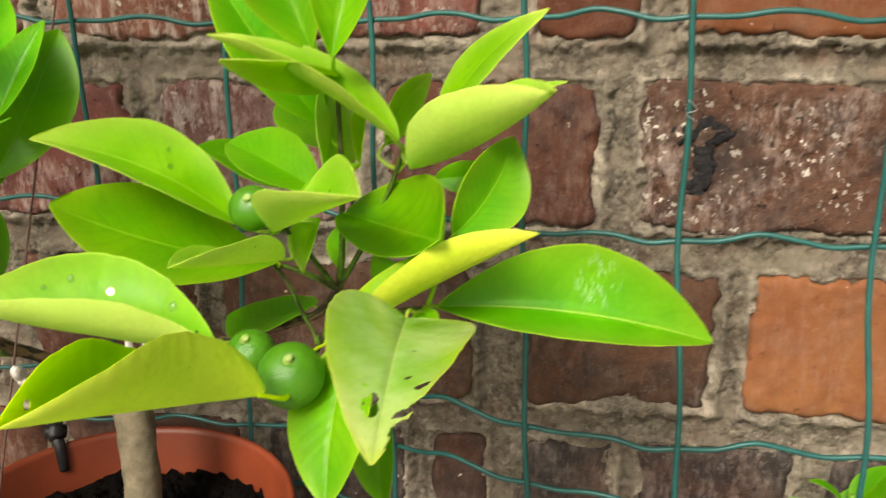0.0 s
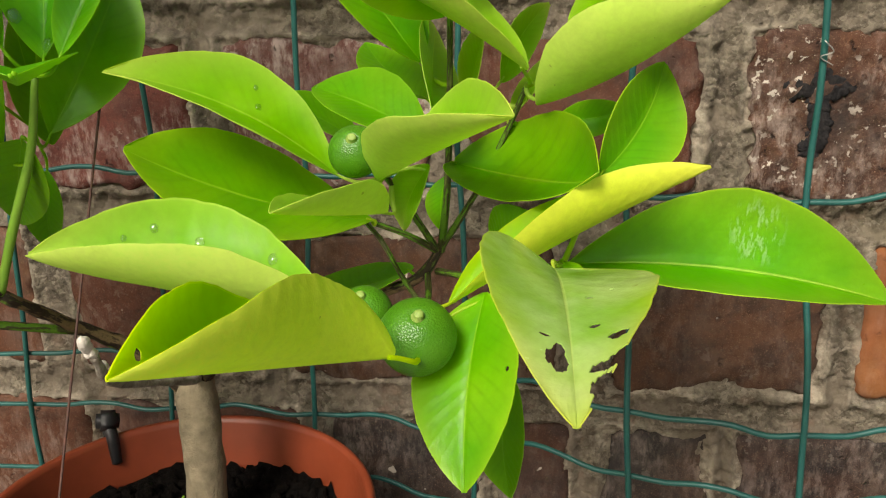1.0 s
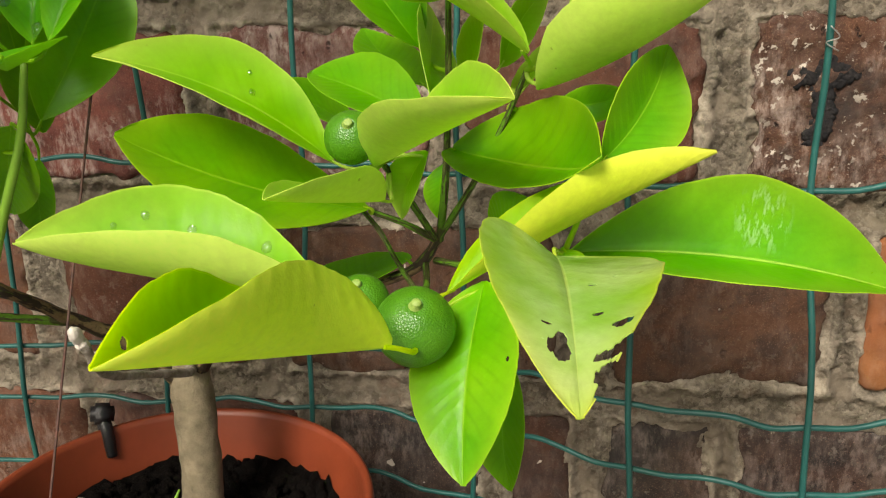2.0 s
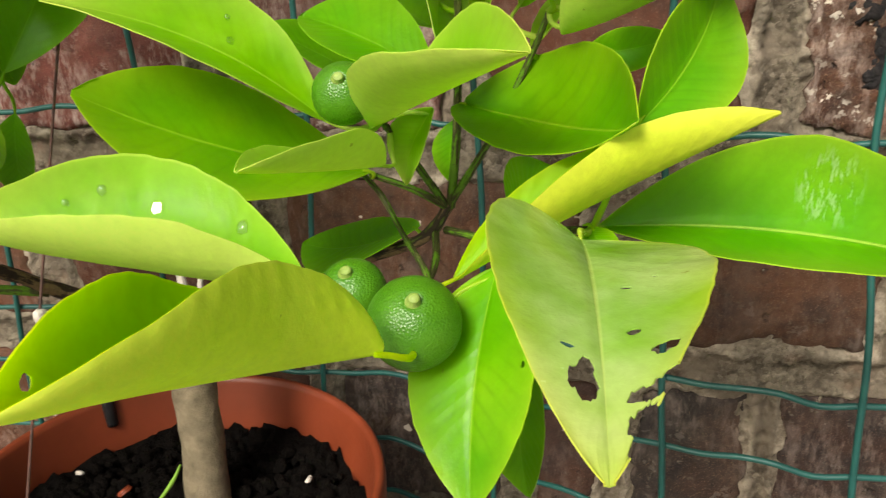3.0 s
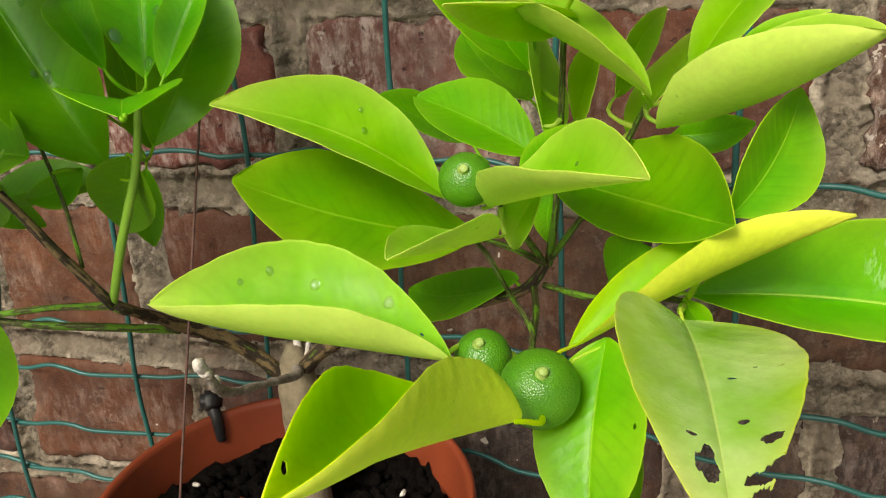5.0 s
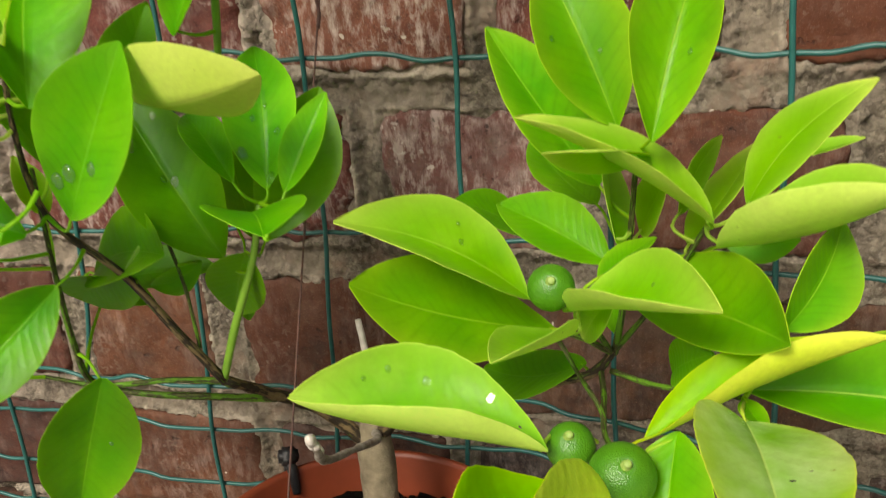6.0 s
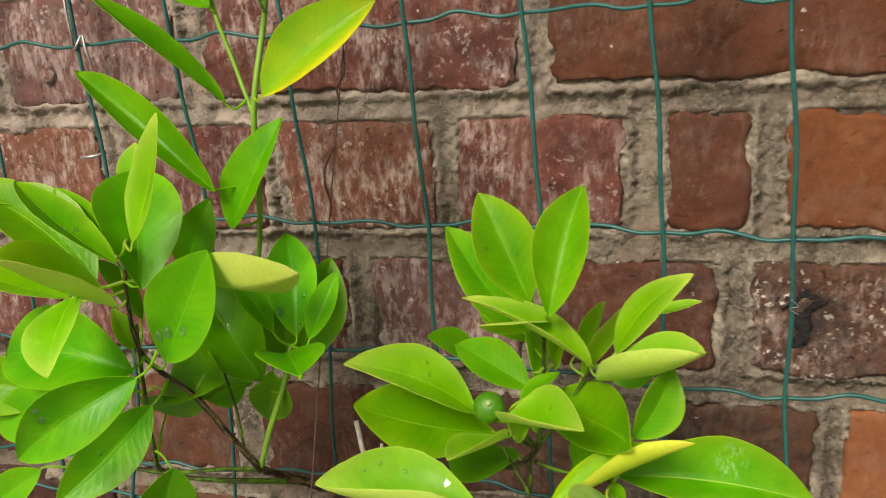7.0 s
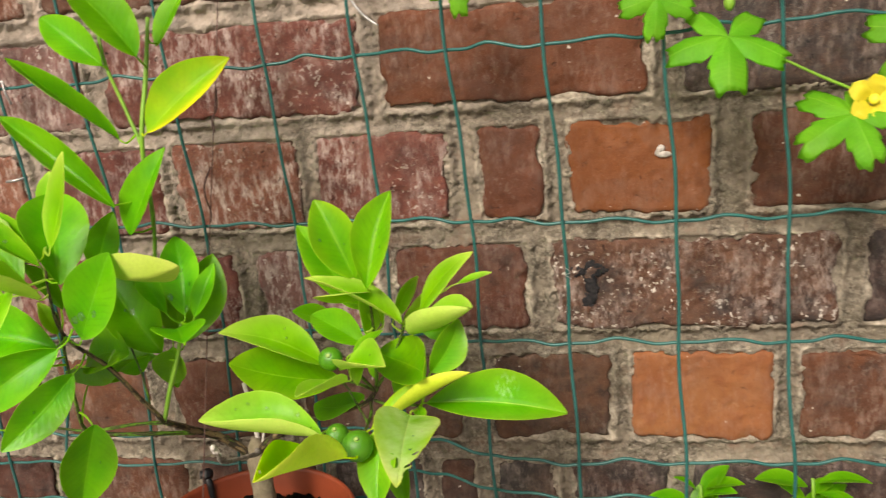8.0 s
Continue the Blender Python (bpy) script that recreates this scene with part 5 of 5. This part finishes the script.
tie([(0.0665, mesh_depth(0.068, 0.585) - 0.006, 0.592), (0.0700, mesh_depth(0.068, 0.585) - 0.006, 0.588), (0.0660, mesh_depth(0.068, 0.585) - 0.0045, 0.586), (0.0705, mesh_depth(0.068, 0.585) - 0.005, 0.583)], 0.00025, "thin grey thread round a green wire")


def dry_stick(points, r):
    bm = bmesh.new()
    tube(bm, points, [r, r * 0.8], 7, 0.3, 4)
    return tagged(part("dead_stick", bm, DEAD), "bleached dry stick beside the trunk", "stick", "dry sticks")


dry_stick([(-0.176, 0.345, 0.458), (-0.178, 0.348, 0.482), (-0.1835, 0.352, 0.514)], 0.0019)
dry_stick([(-0.174, 0.343, 0.458), (-0.169, 0.344, 0.480), (-0.166, 0.346, 0.503)], 0.0012)


# ---- climbing vine at the top of the fence ----
def lobed_leaf(at, size, facing, spin, parent, bend=0.25):
    """A leaf cut into five rounded, toothed lobes."""
    bm = bmesh.new()
    uvs = bm.loops.layers.uv.new("leaf")
    N, M = 160, 8
    centre = bm.verts.new((0, 0, 0))
    rings = []
    for k in range(1, M + 1):
        f = k / M
        ring = []
        for i in range(N):
            a = -math.pi * 0.93 + 2 * math.pi * 0.93 * i / (N - 1)
            lobe = abs(math.cos(a * 2.5)) ** 0.75
            reach = (0.34 + 0.66 * lobe) * (1.0 - 0.3 * (abs(a) / math.pi) ** 1.5)
            reach *= 0.94 + 0.17 * abs(math.sin(a * 7.5 + 0.3 * math.sin(a * 3 + spin))) + 0.04 * math.sin(a * 33) + 0.06 * noise.noise(Vector((a * 3, spin, size * 50)))
            r = size * reach * f
            x, y = r * math.cos(a), r * math.sin(a)
            z = -bend * size * (r / size) ** 2 + 0.05 * size * math.cos(a * 5) * f + 0.05 * size * noise.noise(Vector((x, y, spin)) * 70)
            ring.append(bm.verts.new((x, y, z)))
        rings.append(ring)

    def uv_face(vs):
        f = bm.faces.new(vs)
        for lp in f.loops:
            c = lp.vert.co
            a = math.atan2(c.y, c.x) * 2.5 / math.pi
            lp[uvs].uv = (c.length / size, 0.5 + (a - round(a)) * 0.8)

    for i in range(N - 1):
        uv_face((centre, rings[0][i], rings[0][i + 1]))
        for p, q in zip(rings, rings[1:]):
            uv_face((p[i], q[i], q[i + 1], p[i + 1]))
    bmesh.ops.solidify(bm, geom=bm.faces[:], thickness=0.0003)
    ob = part("leaf", bm, VINE)
    ob.matrix_basis = Matrix.Translation(at) @ Vector(facing).to_track_quat("Z", "Y").to_matrix().to_4x4() @ pose(0, 0, 0, 0, 0, spin)
    return hang_under(ob, parent)


vine = thing("climbing_vine", (0.255, 0.385, 0.71), "climbing vine with lobed green leaves and one yellow flower on fence", "climbing plant")
bm = bmesh.new()
tube(bm, [(0.45, 0.375, 0.60), (0.36, 0.372, 0.655), (0.27, 0.366, 0.70), (0.235, 0.364, 0.717), (0.205, 0.362, 0.733)], [0.0016, 0.0015, 0.0012, 0.001, 0.0008], 7, 0.1, 6)
hang_under(part("stem", bm, SHOOT), vine)
bm = bmesh.new()
tube(bm, [(0.36, 0.372, 0.655), (0.34, 0.368, 0.72), (0.29, 0.366, 0.762), (0.22, 0.366, 0.778), (0.15, 0.366, 0.782), (0.08, 0.37, 0.80), (0.0, 0.372, 0.805)], [0.0015, 0.0014, 0.0012, 0.001, 0.001, 0.0008, 0.0006], 7, 0.1, 6)
hang_under(part("stem", bm, SHOOT), vine)
lobed_leaf((0.174, 0.352, 0.748), 0.040, (0.05, -0.62, 0.78), 262, vine)
lobed_leaf((0.250, 0.352, 0.695), 0.038, (-0.1, -0.65, 0.75), 215, vine)
lobed_leaf((0.132, 0.362, 0.775), 0.026, (0.0, -0.95, 0.3), 265, vine)
lobed_leaf((0.005, 0.368, 0.796), 0.022, (0.0, -0.9, 0.4), 270, vine)
lobed_leaf((0.292, 0.362, 0.742), 0.036, (-0.2, -0.9, 0.4), 240, vine)
bm = bmesh.new()
for k in range(5):
    a0 = k * 2 * math.pi / 5
    rows = []
    for i in range(7):
        f = i / 6
        row = []
        for j in range(-3, 4):
            w = 0.0075 * math.sin(math.pi * min(f * 0.75 + 0.12, 1)) * j / 3
            r = 0.003 + 0.013 * f
            x, y = r * math.cos(a0) - w * math.sin(a0), r * math.sin(a0) + w * math.cos(a0)
            row.append(bm.verts.new((x, y, 0.006 * math.sin(f * 2.2) - 0.003 * f + 0.0025 * noise.noise(Vector((x, y, k)) * 260))))
        rows.append(row)
    for p, q in zip(rows, rows[1:]):
        for j in range(6):
            bm.faces.new((p[j], p[j + 1], q[j + 1], q[j]))
bmesh.ops.solidify(bm, geom=bm.faces[:], thickness=0.0003)
bmesh.ops.create_icosphere(bm, subdivisions=2, radius=0.0035, matrix=Matrix.Translation((0, 0, 0.003)))
flower = part("flower", bm, PETAL, label="crumpled yellow flower")
flower.matrix_basis = Matrix.Translation((0.262, 0.357, 0.702)) @ Vector((0.1, -0.9, 0.3)).to_track_quat("Z", "Y").to_matrix().to_4x4()
hang_under(flower, vine)
bm = bmesh.new()
bmesh.ops.create_icosphere(bm, subdivisions=2, radius=0.0035, matrix=Matrix.LocRotScale((0.176, 0.362, 0.768), None, (1, 1, 1.5)))
hang_under(part("bud", bm, SHOOT), vine)


# ---- low plants at the wall's foot ----
def low_plant(at, count, seed, label):
    rng = random.Random(seed)
    ob = thing("low_plant", (at[0], at[1], GROUND), label, "plant", "low plants by the wall")
    bm = bmesh.new()
    top = Vector(at)
    tube(bm, [(at[0], at[1], GROUND), (at[0] + 0.004, at[1] - 0.003, (GROUND + at[2]) / 2), at], [0.0022, 0.0018, 0.0012], 7, 0.2, 5)
    hang_under(part("stem", bm, SHOOT), ob)
    for k in range(count):
        a = k * 2.4 + rng.random()
        z = at[2] - 0.055 * k / count - 0.004
        ln = rng.uniform(0.024, 0.044)
        b = Vector((at[0], at[1], z))
        out = Vector((math.cos(a), 0.6 * math.sin(a) - 0.25, rng.uniform(0.0, 0.55)))
        leaf("deep", b + out * 0.004, b + out.normalized() * ln, rng.uniform(-15, 15), rng.uniform(0.5, 0.62), 0.08, 0, 15, 15, 0, 0.95, owner=ob)
    return ob


low_plant((0.166, 0.412, 0.389), 16, 3, "small leafy green plant growing at the foot of the wall")
low_plant((0.252, 0.412, 0.396), 14, 8, "small leafy green plant growing at the foot of the wall")


# ---- a black tar stain on the rough brick ----
bm = bmesh.new()
stain_line = [(0.072, 0.0), (0.080, 0.004), (0.0885, 0.003), (0.094, 0.001)], [(0.0845, 0.0), (0.0835, -0.008), (0.086, -0.014), (0.085, -0.020), (0.081, -0.026)]
stain_dice = random.Random(23)
for points, wide in zip(stain_line, (0.0020, 0.0018)):
    for k in range(len(points) - 1):
        (xa, za), (xb, zb) = points[k], points[k + 1]
        for n_flake in range(60):
            f = stain_dice.random()
            x, z = xa + (xb - xa) * f + stain_dice.gauss(0, wide), za + (zb - za) * f + stain_dice.gauss(0, wide)
            size = stain_dice.uniform(0.0009, 0.0028)
            m = Matrix.LocRotScale((x, FACE - 0.0002, 0.566 + z), Euler((0, stain_dice.random() * 6, 0)), (size * stain_dice.uniform(0.8, 1.8), 0.0009, size))
            bmesh.ops.create_icosphere(bm, subdivisions=1, radius=1, matrix=m)
for v in bm.verts:
    v.co += 0.0005 * noise.noise_vector(v.co * 700)
stain = part("tar_stain", bm, TAR, label="black tar smear")
hang_under(stain, wall)

# ---- a white dab of lime on the orange brick, and a round plug in the wall ----
bm = bmesh.new()
for dx, dz, wide, high in ((-0.0012, 0.0026, 0.0034, 0.0026), (0.0012, -0.0020, 0.0052, 0.0026), (-0.0036, -0.0004, 0.0020, 0.0024)):
    bmesh.ops.create_icosphere(bm, subdivisions=3, radius=1, matrix=Matrix.LocRotScale((0.141 + dx, FACE - 0.0004, 0.660 + dz), None, (wide, 0.0016, high)))
for v in bm.verts:
    v.co += 0.0008 * noise.noise_vector(v.co * 420)
hang_under(part("lime_dab", bm, LIME, label="white dried dab of lime"), wall)
bm = bmesh.new()
bmesh.ops.create_cone(bm, cap_ends=True, segments=28, radius1=0.0064, radius2=0.0052, depth=0.006, matrix=Matrix.Translation((-0.424, FACE - 0.002, 0.7245)) @ pose(0, 0, 0, 90, 0, 0))
for v in bm.verts:
    v.co += 0.0006 * noise.noise_vector(v.co * 500)
hang_under(part("plug", bm, BRICK["limewashed"], label="round brick-coloured plug"), wall)

# ---- in the pot: a weed sprout and chips of bark ----
sprout = thing("weed_sprout", (-0.196, 0.314, 0.386), "thin bent green weed sprout growing in the compost", "sprout")
bm = bmesh.new()
tube(bm, [(-0.196, 0.314, 0.386), (-0.1945, 0.319, 0.392), (-0.1915, 0.327, 0.3955), (-0.1885, 0.334, 0.400), (-0.187, 0.339, 0.4045)], [0.0010, 0.0009, 0.0008, 0.0009, 0.0005], 8, 0.1, 5)
hang_under(part("stem", bm, SHOOT), sprout)


def bark_chip(at, size, turn, mat, label):
    bm = bmesh.new()
    bmesh.ops.create_cube(bm, size=1, matrix=Matrix.LocRotScale((0, 0, 0), None, (size, size * 0.45, size * 0.3)))
    bmesh.ops.bevel(bm, geom=bm.edges[:], offset=size * 0.1, segments=2, affect="EDGES")
    for v in bm.verts:
        v.co += size * 0.12 * noise.noise_vector(v.co * 400 + Vector(at) * 90)
    chip = part("bark_chip", bm, mat)
    chip.matrix_basis = pose(*at, 12, -18, turn)
    return tagged(chip, label, "bark chip", "chips in the pot")


bark_chip((-0.2105, 0.333, 0.3935), 0.0062, 50, POT, "small orange-brown bark chip lying on the compost")
bark_chip((-0.2360, 0.341, 0.3940), 0.0048, -20, DEAD, "small pale wood chip lying on the compost")
bark_chip((-0.138, 0.352, 0.3925), 0.0042, 80, DEAD, "small pale wood chip lying on the compost")
